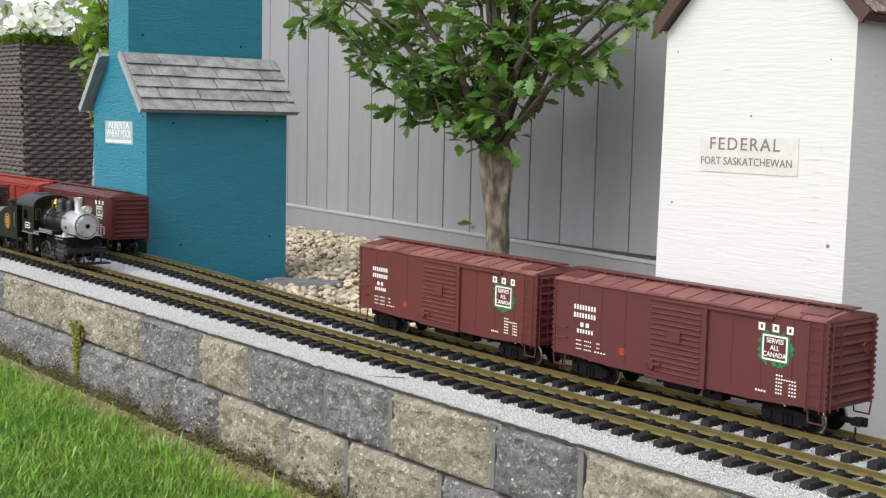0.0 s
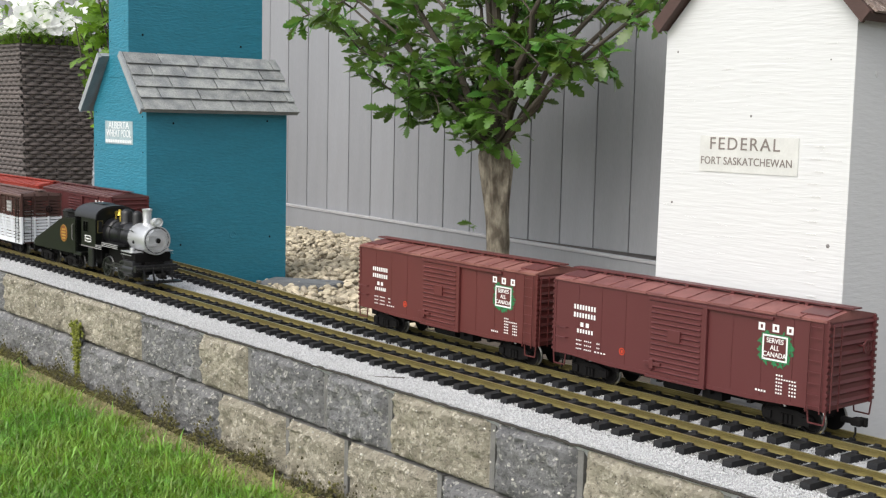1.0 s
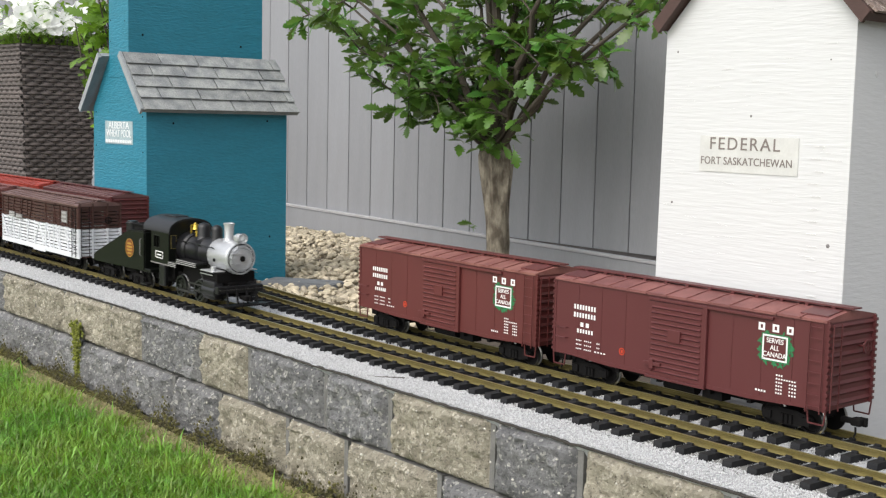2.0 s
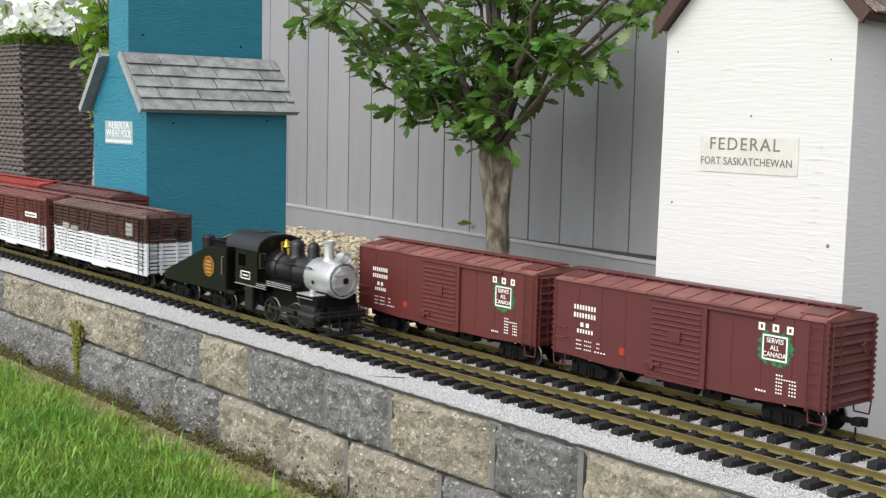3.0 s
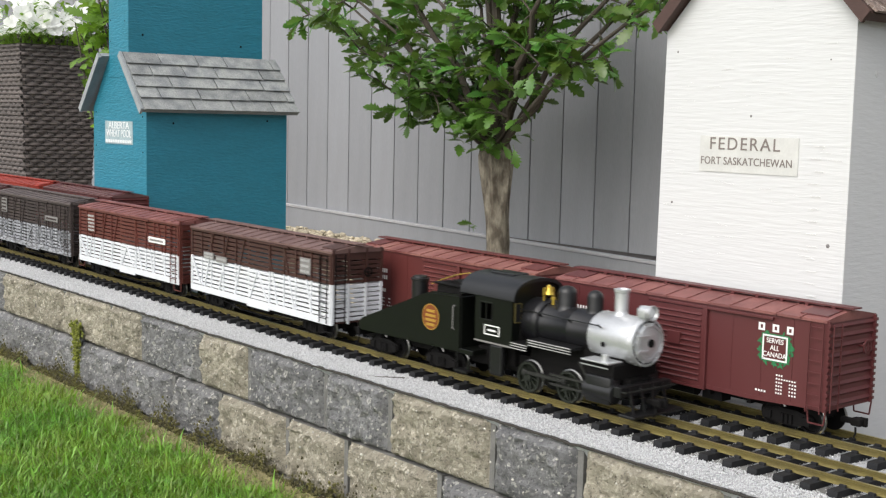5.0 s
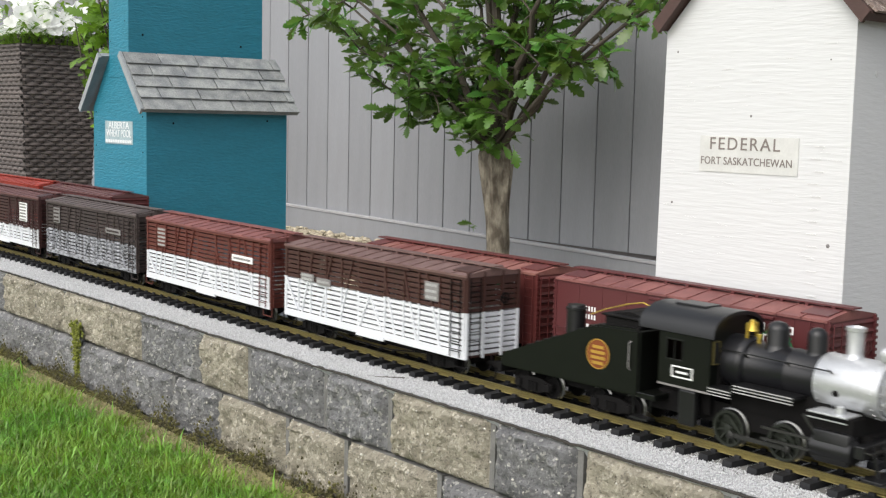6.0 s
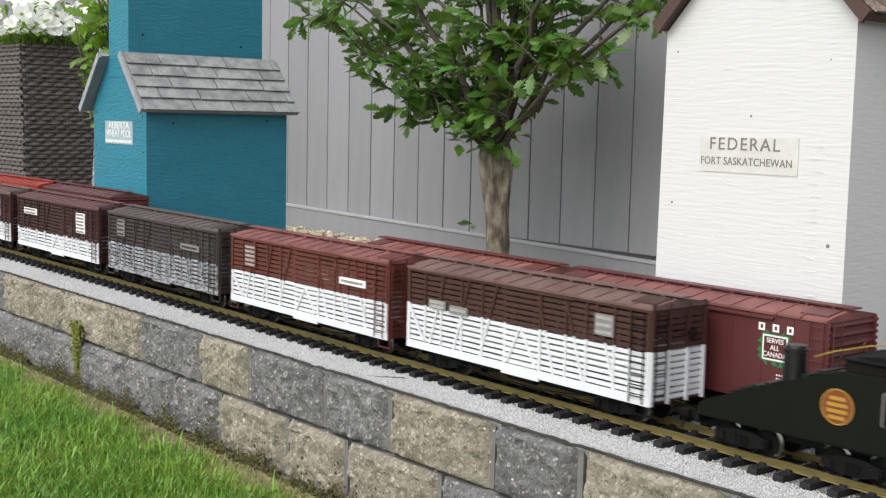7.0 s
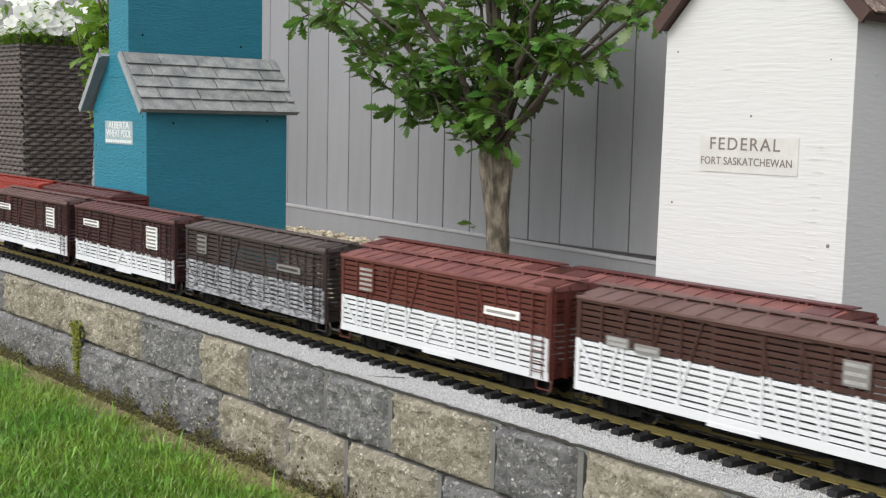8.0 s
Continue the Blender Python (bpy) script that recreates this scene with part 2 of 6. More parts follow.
def let_light_through(m, share):
    """Thin leaves and petals pass part of the light on."""
    t = m.node_tree
    b = t.nodes["Principled BSDF"]
    tl = t.nodes.new("ShaderNodeBsdfTranslucent")
    mx = t.nodes.new("ShaderNodeMixShader")
    mx.inputs[0].default_value = share
    br = t.nodes.new("ShaderNodeHueSaturation")
    br.inputs["Value"].default_value, br.inputs["Hue"].default_value = 1.6, 0.49
    t.links.new(b.inputs["Base Color"].links[0].from_socket, br.inputs["Color"])
    t.links.new(br.outputs[0], tl.inputs["Color"])
    t.links.new(b.outputs[0], mx.inputs[1])
    t.links.new(tl.outputs[0], mx.inputs[2])
    t.links.new(mx.outputs[0], t.nodes["Material Output"].inputs["Surface"])


for leafy, share in ((LEAF, 0.35), (SHRUB, 0.4), (GRASS, 0.3), (PETAL, 0.3)):
    let_light_through(leafy, share)


# ---- mesh helpers ----
def part(name, bm, material, parent, label="", smooth=False, kind="", at=None):
    me = bpy.data.meshes.new(name)
    bmesh.ops.recalc_face_normals(bm, faces=bm.faces)
    bm.to_mesh(me)
    bm.free()
    return piece(name, me, material, parent, label, smooth, kind, at)


def piece(name, me, material, parent, label="", smooth=False, kind="", at=None):
    """Links a mesh, shared or not, as one part under its parent."""
    if material is not None and not me.materials:
        me.materials.append(material)
    if smooth:
        me.shade_smooth()
        me.set_sharp_from_angle(angle=radians(38))
    ob = new(name, me)
    if parent is not None:
        ob.parent = parent
    if at is not None:
        ob.matrix_basis = at
    return tagged(ob, label=label, kind=kind)


def mesh_of(name, bm, material, smooth=False):
    me = bpy.data.meshes.new(name)
    bmesh.ops.recalc_face_normals(bm, faces=bm.faces)
    bm.to_mesh(me)
    bm.free()
    me.materials.append(material)
    if smooth:
        me.shade_smooth()
        me.set_sharp_from_angle(angle=radians(38))
    return me


def thing(name, label, category, group="", kind="", at=None):
    ob = new(name)
    ob.empty_display_size = 0.05
    if at is not None:
        ob.matrix_basis = at
    return tagged(ob, label, category, group, kind)


def box(bm, x0, x1, y0, y1, z0, z1, bevel=0.0):
    vs = [bm.verts.new((x, y, z)) for x in (x0, x1) for y in (y0, y1) for z in (z0, z1)]
    fs = [bm.faces.new([vs[i] for i in q]) for q in ((0, 1, 3, 2), (4, 6, 7, 5), (0, 4, 5, 1), (2, 3, 7, 6), (0, 2, 6, 4), (1, 5, 7, 3))]
    if bevel:
        es = list({e for f in fs for e in f.edges})
        bmesh.ops.bevel(bm, geom=es, offset=bevel, segments=2, affect="EDGES", profile=0.5)
    return bm


def bar(bm, a, b, w, h=None):
    """A square bar from a to b."""
    a, b = Vector(a), Vector(b)
    d = (b - a).normalized()
    s = d.cross(Vector((0, 0, 1)))
    if s.length < 1e-3:
        s = Vector((0, 1, 0))
    s.normalize()
    u = s.cross(d)
    h = w if h is None else h
    vs = [bm.verts.new(p + s * i * w / 2 + u * j * h / 2) for p in (a, b) for i, j in ((-1, -1), (1, -1), (1, 1), (-1, 1))]
    for q in ((0, 1, 2, 3), (7, 6, 5, 4), (0, 4, 5, 1), (1, 5, 6, 2), (2, 6, 7, 3), (3, 7, 4, 0)):
        bm.faces.new([vs[i] for i in q])
    return bm


def tube(bm, points, radii, seg=12, caps=True):
    """A round tube through points, with a radius at each."""
    rings = []
    pts = [Vector(p) for p in points]
    for i, p in enumerate(pts):
        d = (pts[min(i + 1, len(pts) - 1)] - pts[max(i - 1, 0)])
        if d.length < 1e-9:
            d = rings_dir
        rings_dir = d
        d = d.normalized()
        s = d.cross(Vector((0.13, 0.29, 1)) if abs(d.z) < 0.9 else Vector((1, 0.1, 0))).normalized()
        u = s.cross(d)
        rings.append([bm.verts.new(p + (s * math.cos(2 * math.pi * k / seg) + u * math.sin(2 * math.pi * k / seg)) * radii[i]) for k in range(seg)])
    for a, b in zip(rings, rings[1:]):
        for k in range(seg):
            bm.faces.new((a[k], a[(k + 1) % seg], b[(k + 1) % seg], b[k]))
    if caps:
        for r in (rings[0], rings[-1]):
            if len(set(tuple(v.co) for v in r)) > 2:
                bm.faces.new(r)
    return bm


def lathe(bm, axis_at, axis, profile, seg=24, caps=True):
    """Turns a profile of (along, radius) about an axis through axis_at."""
    o, d = Vector(axis_at), Vector(axis).normalized()
    s = d.cross(Vector((0, 0, 1)) if abs(d.z) < 0.9 else Vector((1, 0, 0))).normalized()
    u = s.cross(d)
    rings = []
    for along, r in profile:
        rings.append([bm.verts.new(o + d * along + (s * math.cos(2 * math.pi * k / seg) + u * math.sin(2 * math.pi * k / seg)) * max(r, 1e-5)) for k in range(seg)])
    for a, b in zip(rings, rings[1:]):
        for k in range(seg):
            bm.faces.new((a[k], a[(k + 1) % seg], b[(k + 1) % seg], b[k]))
    if caps:
        bm.faces.new(rings[0])
        bm.faces.new(rings[-1])
    return bm


def prism(bm, outline, y0, y1):
    """Extrudes an outline of (x, z) from y0 to y1."""
    a = [bm.verts.new((x, y0, z)) for x, z in outline]
    b = [bm.verts.new((x, y1, z)) for x, z in outline]
    bm.faces.new(a)
    bm.faces.new(b[::-1])
    for i in range(len(a)):
        j = (i + 1) % len(a)
        bm.faces.new((a[i], a[j], b[j], b[i]))
    return bm


def prism_x(bm, outline, x0, x1):
    """Extrudes an outline of (y, z) from x0 to x1."""
    a = [bm.verts.new((x0, y, z)) for y, z in outline]
    b = [bm.verts.new((x1, y, z)) for y, z in outline]
    bm.faces.new(a)
    bm.faces.new(b[::-1])
    for i in range(len(a)):
        j = (i + 1) % len(a)
        bm.faces.new((a[i], a[j], b[j], b[i]))
    return bm


def BM():
    return bmesh.new()


def loose_mesh(name, verts, faces, material):
    me = bpy.data.meshes.new(name)
    me.from_pydata(verts, [], faces)
    me.materials.append(material)
    return me


def wording(name, words, size, material, parent, at, align="CENTER", stretch=1.0, space=1.0):
    """Raised words in the built-in font, upright in the xz plane and read from -y."""
    cu = bpy.data.curves.new(name, "FONT")
    cu.body, cu.size, cu.align_x, cu.align_y = words, size, align, "CENTER"
    cu.extrude, cu.space_character = 0.0004, space
    tmp = bpy.data.objects.new(name, cu)
    scene.collection.objects.link(tmp)
    me = bpy.data.meshes.new_from_object(tmp.evaluated_get(bpy.context.evaluated_depsgraph_get()))
    bpy.data.objects.remove(tmp)
    me.transform(Matrix.Diagonal((stretch, 1, 1, 1)))
    me.materials.clear()
    return piece(name, me, material, parent, at=at @ pose(0, 0, 0, 90, 0, 0))


# ---- the two tracks' lines ----
def line(xs, ys):
    def y(x):
        return float(np.mean([np.interp(x + d, xs, ys) for d in (-0.18, -0.12, -0.06, 0, 0.06, 0.12, 0.18)]))
    return y


FRONT = line([-5.0, 4.0], [-0.0785, -0.0785])
BACK = line([-5.0, -1.3, -0.9, -0.6, -0.3, 0.0, 0.25, 0.5, 4.0], [0.13, 0.125, 0.117, 0.096, 0.069, 0.052, 0.0490, 0.0486, 0.0486])
GRADE = line([-5.0, -1.4, -0.5, 0.0, 0.5, 1.2, 4.0], [0.009, 0.009, 0.006, 0.001, 0.0, -0.001, -0.001])      # the bed climbs a little
RAIL_Z = 0.0085


def on_track(y, x, reach=0.15):
    """The pose of a vehicle whose middle stands at x on the line y."""
    a, b = y(x - reach), y(x + reach)
    g, h = GRADE(x - reach), GRADE(x + reach)
    return pose(x, (a + b) / 2, RAIL_Z + (g + h) / 2, 0, -math.degrees(math.atan2(h - g, 2 * reach)), math.degrees(math.atan2(b - a, 2 * reach)))


# ---- ground and setting ----
def ground_sheets():
    bm = BM()
    n = 26
    xs = [-60, -20, -8, -4] + [-2.6 + i * 0.16 for i in range(n)] + [4, 10, 60]
    ys = [-60, -20, -6, -2.4] + [-1.4 + i * 0.12 for i in range(11)] + [0.3, 60]
    rows = [[bm.verts.new((x, y, -0.198 + (0.006 * noise.noise((x * 5, y * 5, 0)) if -3 < x < 2 and -2 < y < 0 else 0))) for x in xs] for y in ys]
    for a, b in zip(rows, rows[1:]):
        for i in range(len(xs) - 1):
            bm.faces.new((a[i], a[i + 1], b[i + 1], b[i]))
    tagged(part("ground", bm, LAWN, None, smooth=True), "green lawn ground below the retaining wall", "lawn", kind="structure")
    bm = BM()
    box(bm, -9, 6, -0.10, 8.0, -0.30, -0.105)
    tagged(part("planting_bed", bm, SOIL, None), "dark soil bed under the river stones", "soil", kind="structure")
    # the bed of grit under both tracks, uneven at its edges
    bm = BM()
    xs = [-5 + 0.05 * i for i in range(170)]
    top = []
    for x in xs:
        e0 = -0.197 + 0.004 * noise.noise((x * 9, 1, 0))
        e1 = BACK(x) + 0.066 + 0.005 * noise.noise((x * 7, 5, 0))
        ys = [e0 + 0.0005, e0 + 0.006] + [e0 + 0.012 + (e1 - e0 - 0.03) * k / 9 for k in range(1, 10)] + [e1, e1 + 0.03]
        zs = [-0.0078, -0.0058] + [-0.0060 - 0.0028 * min(1, k / 2) + GRADE(x) * min(1, k / 2) + 0.0012 * noise.noise((x * 20, k, 3)) for k in range(1, 10)] + [-0.008 + GRADE(x), -0.06]
        top.append([bm.verts.new((x, yy, zz)) for yy, zz in zip(ys, zs)] + [bm.verts.new((x, e1 + 0.03, -0.14)), bm.verts.new((x, -0.10, -0.14))])
    for a, b in zip(top, top[1:]):
        for i in range(len(a)):
            j = (i + 1) % len(a)
            bm.faces.new((a[i], a[j], b[j], b[i]))
    tagged(part("roadbed", bm, GRIT, None, smooth=True), "pale granite grit roadbed under both tracks", "gravel", kind="structure")


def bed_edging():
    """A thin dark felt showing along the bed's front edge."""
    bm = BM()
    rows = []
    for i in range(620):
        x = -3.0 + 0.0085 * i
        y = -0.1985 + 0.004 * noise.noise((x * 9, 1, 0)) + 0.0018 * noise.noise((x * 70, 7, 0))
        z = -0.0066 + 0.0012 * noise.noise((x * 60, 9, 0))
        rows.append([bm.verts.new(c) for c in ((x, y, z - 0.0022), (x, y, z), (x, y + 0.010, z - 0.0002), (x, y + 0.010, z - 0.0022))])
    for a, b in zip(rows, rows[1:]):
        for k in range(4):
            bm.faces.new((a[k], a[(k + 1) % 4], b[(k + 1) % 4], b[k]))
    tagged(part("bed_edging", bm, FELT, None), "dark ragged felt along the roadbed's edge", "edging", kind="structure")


def grit_grains():
    rng = np.random.default_rng(4)
    n = 110000
    x = -1.55 + 2.85 * rng.random(n) ** 0.75
    lo = -0.1955
    hi = np.array([BACK(v) for v in np.linspace(-1.6, 1.4, 61)])
    hi = np.interp(x, np.linspace(-1.6, 1.4, 61), hi) + 0.062
    y = lo + (hi - lo) * rng.random(n)
    near = rng.random(n) < 0.5
    y[near] = lo + 0.075 * rng.random(near.sum())
    s = 0.0006 + 0.0007 * rng.random(n)
    base = np.array([(1, 0, 0), (-1, 0, 0), (0, 1, 0), (0, -1, 0), (0, 0, 1), (0, 0, -0.8)], float)
    v = base[None] * s[:, None, None] * (0.6 + 0.8 * rng.random((n, 6, 1)))
    ang = rng.random(n) * 6.28
    c, d = np.cos(ang)[:, None], np.sin(ang)[:, None]
    vx = v[:, :, 0] * c - v[:, :, 1] * d + x[:, None]
    vy = v[:, :, 0] * d + v[:, :, 1] * c + y[:, None]
    g = np.interp(x, np.linspace(-1.6, 1.4, 61), [GRADE(q) for q in np.linspace(-1.6, 1.4, 61)])
    rise = np.clip((y - lo - 0.012) / ((hi - 0.062 + 0.066 - lo - 0.03) * 2 / 9), 0, 1)
    vz = v[:, :, 2] + ((g - 0.0028) * rise)[:, None] - 0.0056 + 0.0012 * rng.random((n, 1))
    verts = np.stack([vx, vy, vz], -1).reshape(-1, 3)
    tri = np.array([(0, 2, 4), (2, 1, 4), (1, 3, 4), (3, 0, 4), (2, 0, 5), (1, 2, 5), (3, 1, 5), (0, 3, 5)])
    faces = (tri[None] + 6 * np.arange(n)[:, None, None]).reshape(-1, 3)
    me = bpy.data.meshes.new("grit")
    me.vertices.add(len(verts))
    me.vertices.foreach_set("co", verts.ravel())
    me.loops.add(faces.size)
    me.loops.foreach_set("vertex_index", faces.ravel().astype(np.int32))
    me.polygons.add(len(faces))
    me.polygons.foreach_set("loop_start", np.arange(0, faces.size, 3, dtype=np.int32))
    me.update(calc_edges=True)
    tagged(piece("granite_grit", me, GRAIN, None), "loose white and grey granite grit between the ties", "gravel", kind="stuff")


def rail_track(name, y, label):
    t = thing(name, label, "railway track", "two garden railway tracks")
    profile = [(-0.0029, 0.0), (0.0029, 0.0), (0.0026, 0.0012), (0.0008, 0.0024), (0.0008, 0.0058), (0.0017, 0.0064), (0.0017, 0.0085), (-0.0017, 0.0085), (-0.0017, 0.0064), (-0.0008, 0.0058), (-0.0008, 0.0024), (-0.0026, 0.0012)]
    xs = [-5 + 0.08 * i for i in range(105)]
    for side in (-1, 1):
        bm = BM()
        rings = []
        for x in xs:
            g = (y(x + 0.02) - y(x - 0.02)) / 0.04
            k = math.atan(g)
            rings.append([bm.verts.new((x - math.sin(k) * (side * 0.0240 + p), y(x) + math.cos(k) * (side * 0.0240 + p), q + GRADE(x))) for p, q in profile])
        for a, b in zip(rings, rings[1:]):
            for i in range(len(profile)):
                j = (i + 1) % len(profile)
                bm.faces.new((a[i], a[j], b[j], b[i]))
        rail = part("rail", bm, BRASS, t)
        rail.data.materials.append(BRASS_HEAD_LIT)
        # upward faces take the brighter brass, painting in the light on top
        for p in rail.data.polygons:
            if p.normal.z > 0.9 and p.center.z - GRADE(p.center.x) > 0.008:
                p.material_index = 1
    bm = BM()
    prism_x(bm, [(-0.0500, -0.012), (0.0500, -0.012), (0.0485, 0.0), (-0.0485, 0.0)], -0.0061, 0.0061)
    for s in (-1, 1):
        for o in (-0.0062, 0.0062):
            box(bm, -0.0035, 0.0035, s * 0.024 + o - 0.0017, s * 0.024 + o + 0.0017, 0.0, 0.0030)
    me = mesh_of("tie", bm, TIE)
    x, k = -4.6, 0
    while x < 2.2:
        g = (y(x + 0.02) - y(x - 0.02)) / 0.04
        piece("tie", me, TIE, t, at=pose(x, y(x), GRADE(x), 0, 0, math.degrees(math.atan(g)) + 1.5 * noise.noise((x * 31, 2, 2))))
        x += 0.0325
    return t


def split_block(w, h, d, seed, material, name):
    """A rock-faced wall block: its pitched face looks to -y."""
    bm = BM()
    nx, nz = max(14, int(w / 0.0045)), 18
    grid = []
    for j in range(nz + 1):
        row = []
        for i in range(nx + 1):
            u, v = i / nx, j / nz
            edge = min(u * w - 0.0025, (1 - u) * w - 0.0118, v * h + 0.001, (1 - v) * h - 0.0028)
            swell = max(0.0, min(1.0, edge / 0.0070)) ** 0.6
            nn = noise.fractal((u * w * 26 + seed * 7.3, v * h * 26, seed), 1.0, 2.0, 4)
            rough = 0.0050 * nn + 0.0055 * noise.fractal((u * w * 75, v * h * 75, seed * 3.1), 0.6, 2.0, 3)
            row.append(bm.verts.new((u * w, -swell * (0.0120 + rough) if swell > 0 else 0.0, v * h)))
        grid.append(row)
    for a, b in zip(grid, grid[1:]):
        for i in range(nx):
            bm.faces.new((a[i], a[i + 1], b[i + 1], b[i]))
    back = [bm.verts.new((x, d, z)) for x, z in ((0, 0), (w, 0), (w, h), (0, h))]
    bm.faces.new([*grid[0], back[1], back[0]])
    bm.faces.new([*grid[-1], back[2], back[3]])
    bm.faces.new([*[r[0] for r in grid], back[3], back[0]])
    bm.faces.new([*[r[-1] for r in grid], back[2], back[1]])
    bm.faces.new(back)
    me = mesh_of(name, bm, material)
    me.materials.append(MARGIN)
    for p in me.polygons:                        # the flat moulded border round the broken face
        if all(me.vertices[i].co.y > -0.0030 for i in p.vertices):
            p.material_index = 1
    return me


def retaining_wall():
    w = thing("retaining_wall", "low two-course wall of tan and grey split-face concrete blocks", "retaining wall", kind="structure")
    bm = BM()
    box(bm, -5, 3, -0.175, -0.09, -0.26, -0.02)
    part("core", bm, MORTAR, w)
    top = [-3.02, -2.80, -2.64, -2.43, -2.28, -2.07, -1.91, -1.70, -1.55, -1.36, -1.10, -0.922, -0.763, -0.538, -0.405, -0.181, -0.023, 0.194, 0.351, 0.562, 0.713, 0.919, 1.08, 1.30, 1.46, 1.68, 1.83, 2.05, 2.20, 2.42]
    tone = "gtgtggtg" "ggttttgtggtgtgtg" "tggtg"
    low = [-3.05, -2.84, -2.68, -2.47, -2.31, -2.10, -1.95, -1.78, -1.62, -1.41, -1.25, -1.033, -0.813, -0.622, -0.461, -0.264, -0.104, 0.103, 0.26, 0.469, 0.63, 0.84, 1.0, 1.2, 1.36, 1.57, 1.73, 1.95, 2.10, 2.32]
    tone2 = "ggtggtgg" "ggggggggtttgtgtg" "gtgtg"
    k = 0
    for joints, tones, y, z0, z1 in ((top, tone, -0.197, -0.0975, -0.006), (low, tone2, -0.205, -0.190, -0.0985), (low[::2], tone2, -0.209, -0.285, -0.191)):
        for a, b, c in zip(joints, joints[1:], tones):
            k += 1
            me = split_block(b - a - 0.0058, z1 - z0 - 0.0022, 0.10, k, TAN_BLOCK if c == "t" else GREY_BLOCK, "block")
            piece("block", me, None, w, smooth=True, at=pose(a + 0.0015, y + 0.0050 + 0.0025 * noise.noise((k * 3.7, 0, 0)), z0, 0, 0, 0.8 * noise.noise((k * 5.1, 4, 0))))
    # pale pebbles showing in the broken faces
    rng = random.Random(8)
    vs, fs = [], []
    for i in range(160):
        x, z = rng.uniform(-1.0, 1.0), rng.uniform(-0.18, -0.015)
        y = -0.2075 - (0.007 if z < -0.098 else 0)
        r = rng.uniform(0.0008, 0.0026)
        base = len(vs)
        for q in range(6):
            a = q * 1.047
            vs.append((x + r * math.cos(a) * rng.uniform(0.6, 1.2), y + 0.001, z + r * math.sin(a) * rng.uniform(0.6, 1.2)))
        vs.append((x, y - 0.0016, z))
        fs += [(base + q, base + (q + 1) % 6, base + 6) for q in range(6)]
    tagged(piece("pebbles", loose_mesh("pebbles", vs, fs, FLECK), None, w), kind="stuff")


def blades(name, n, region, length, width, lean, material, seed, z0=-0.20, keep=None):
    rng = np.random.default_rng(seed)
    x = region[0] + (region[1] - region[0]) * rng.random(n)
    y = region[2] + (region[3] - region[2]) * rng.random(n)
    if keep is not None:
        k = keep(x, y, rng)
        x, y = x[k], y[k]
        n = len(x)
    h = length * (0.5 + 0.7 * rng.random(n))
    a = rng.random(n) * 6.283
    ln = lean * (0.3 + rng.random(n)) * h
    dx, dy = np.cos(a), np.sin(a)
    sx, sy = -dy * width / 2, dx * width / 2
    w = 0.7 + 0.6 * rng.random(n)
    z = np.full(n, z0)
    P = np.stack([
        np.stack([x - sx * w, y - sy * w, z], -1), np.stack([x + sx * w, y + sy * w, z], -1),
        np.stack([x + dx * ln * 0.35 - sx * w * 0.9, y + dy * ln * 0.35 - sy * w * 0.9, z + h * 0.6], -1),
        np.stack([x + dx * ln * 0.35 + sx * w * 0.9, y + dy * ln * 0.35 + sy * w * 0.9, z + h * 0.6], -1),
        np.stack([x + dx * ln, y + dy * ln, z + h * (1 - 0.25 * lean)], -1)], 1)
    verts = P.reshape(-1, 3)
    tri = np.array([(0, 1, 3), (0, 3, 2), (2, 3, 4)])
    faces = (tri[None] + 5 * np.arange(n)[:, None, None]).reshape(-1, 3)
    me = bpy.data.meshes.new(name)
    me.vertices.add(len(verts))
    me.vertices.foreach_set("co", verts.ravel())
    me.loops.add(faces.size)
    me.loops.foreach_set("vertex_index", faces.ravel().astype(np.int32))
    me.polygons.add(len(faces))
    me.polygons.foreach_set("loop_start", np.arange(0, faces.size, 3, dtype=np.int32))
    me.update(calc_edges=True)
    return piece(name, me, material, None, kind="stuff")


def ragged(x, y, rng):
    """Keeps the lawn off the wall's foot, with an uneven edge."""
    edge = -0.284 - 0.014 * np.sin(x * 23) - 0.012 * np.sin(x * 61 + 1) - 0.025 * rng.random(len(x)) ** 2
    return y < edge + 0.03 * (rng.random(len(x)) < 0.25)


def lawn():
    tagged(blades("grass", 125000, (-1.7, 0.5, -0.78, -0.235), 0.027, 0.0020, 0.8, GRASS, 3, keep=ragged), "lush green lawn grass, slightly uneven", "grass")
    tagged(blades("tall_grass", 5000, (-1.7, 0.5, -0.78, -0.235), 0.044, 0.0026, 0.6, GRASS, 5, keep=ragged), "longer bright grass blades in the lawn", "grass")
    tagged(blades("dry_thatch", 34000, (-1.7, 0.5, -0.325, -0.216), 0.016, 0.0015, 2.0, STRAW, 6), "dry yellow thatch along the foot of the wall", "thatch")
    tagged(blades("thin_grass", 14000, (-1.7, 0.5, -0.335, -0.228), 0.014, 0.0016, 1.1, GRASS, 8), "thin short grass growing through the thatch", "grass")


def lawn_beyond():
    def off(x, y, rng):
        return ~((x > -1.7) & (x < 0.5) & (y > -0.78)) & (y < -0.27)
    tagged(blades("grass_beyond", 70000, (-3.6, 2.6, -2.2, -0.25), 0.034, 0.0030, 0.8, GRASS, 11, keep=off), "lawn grass spreading away from the wall", "grass")


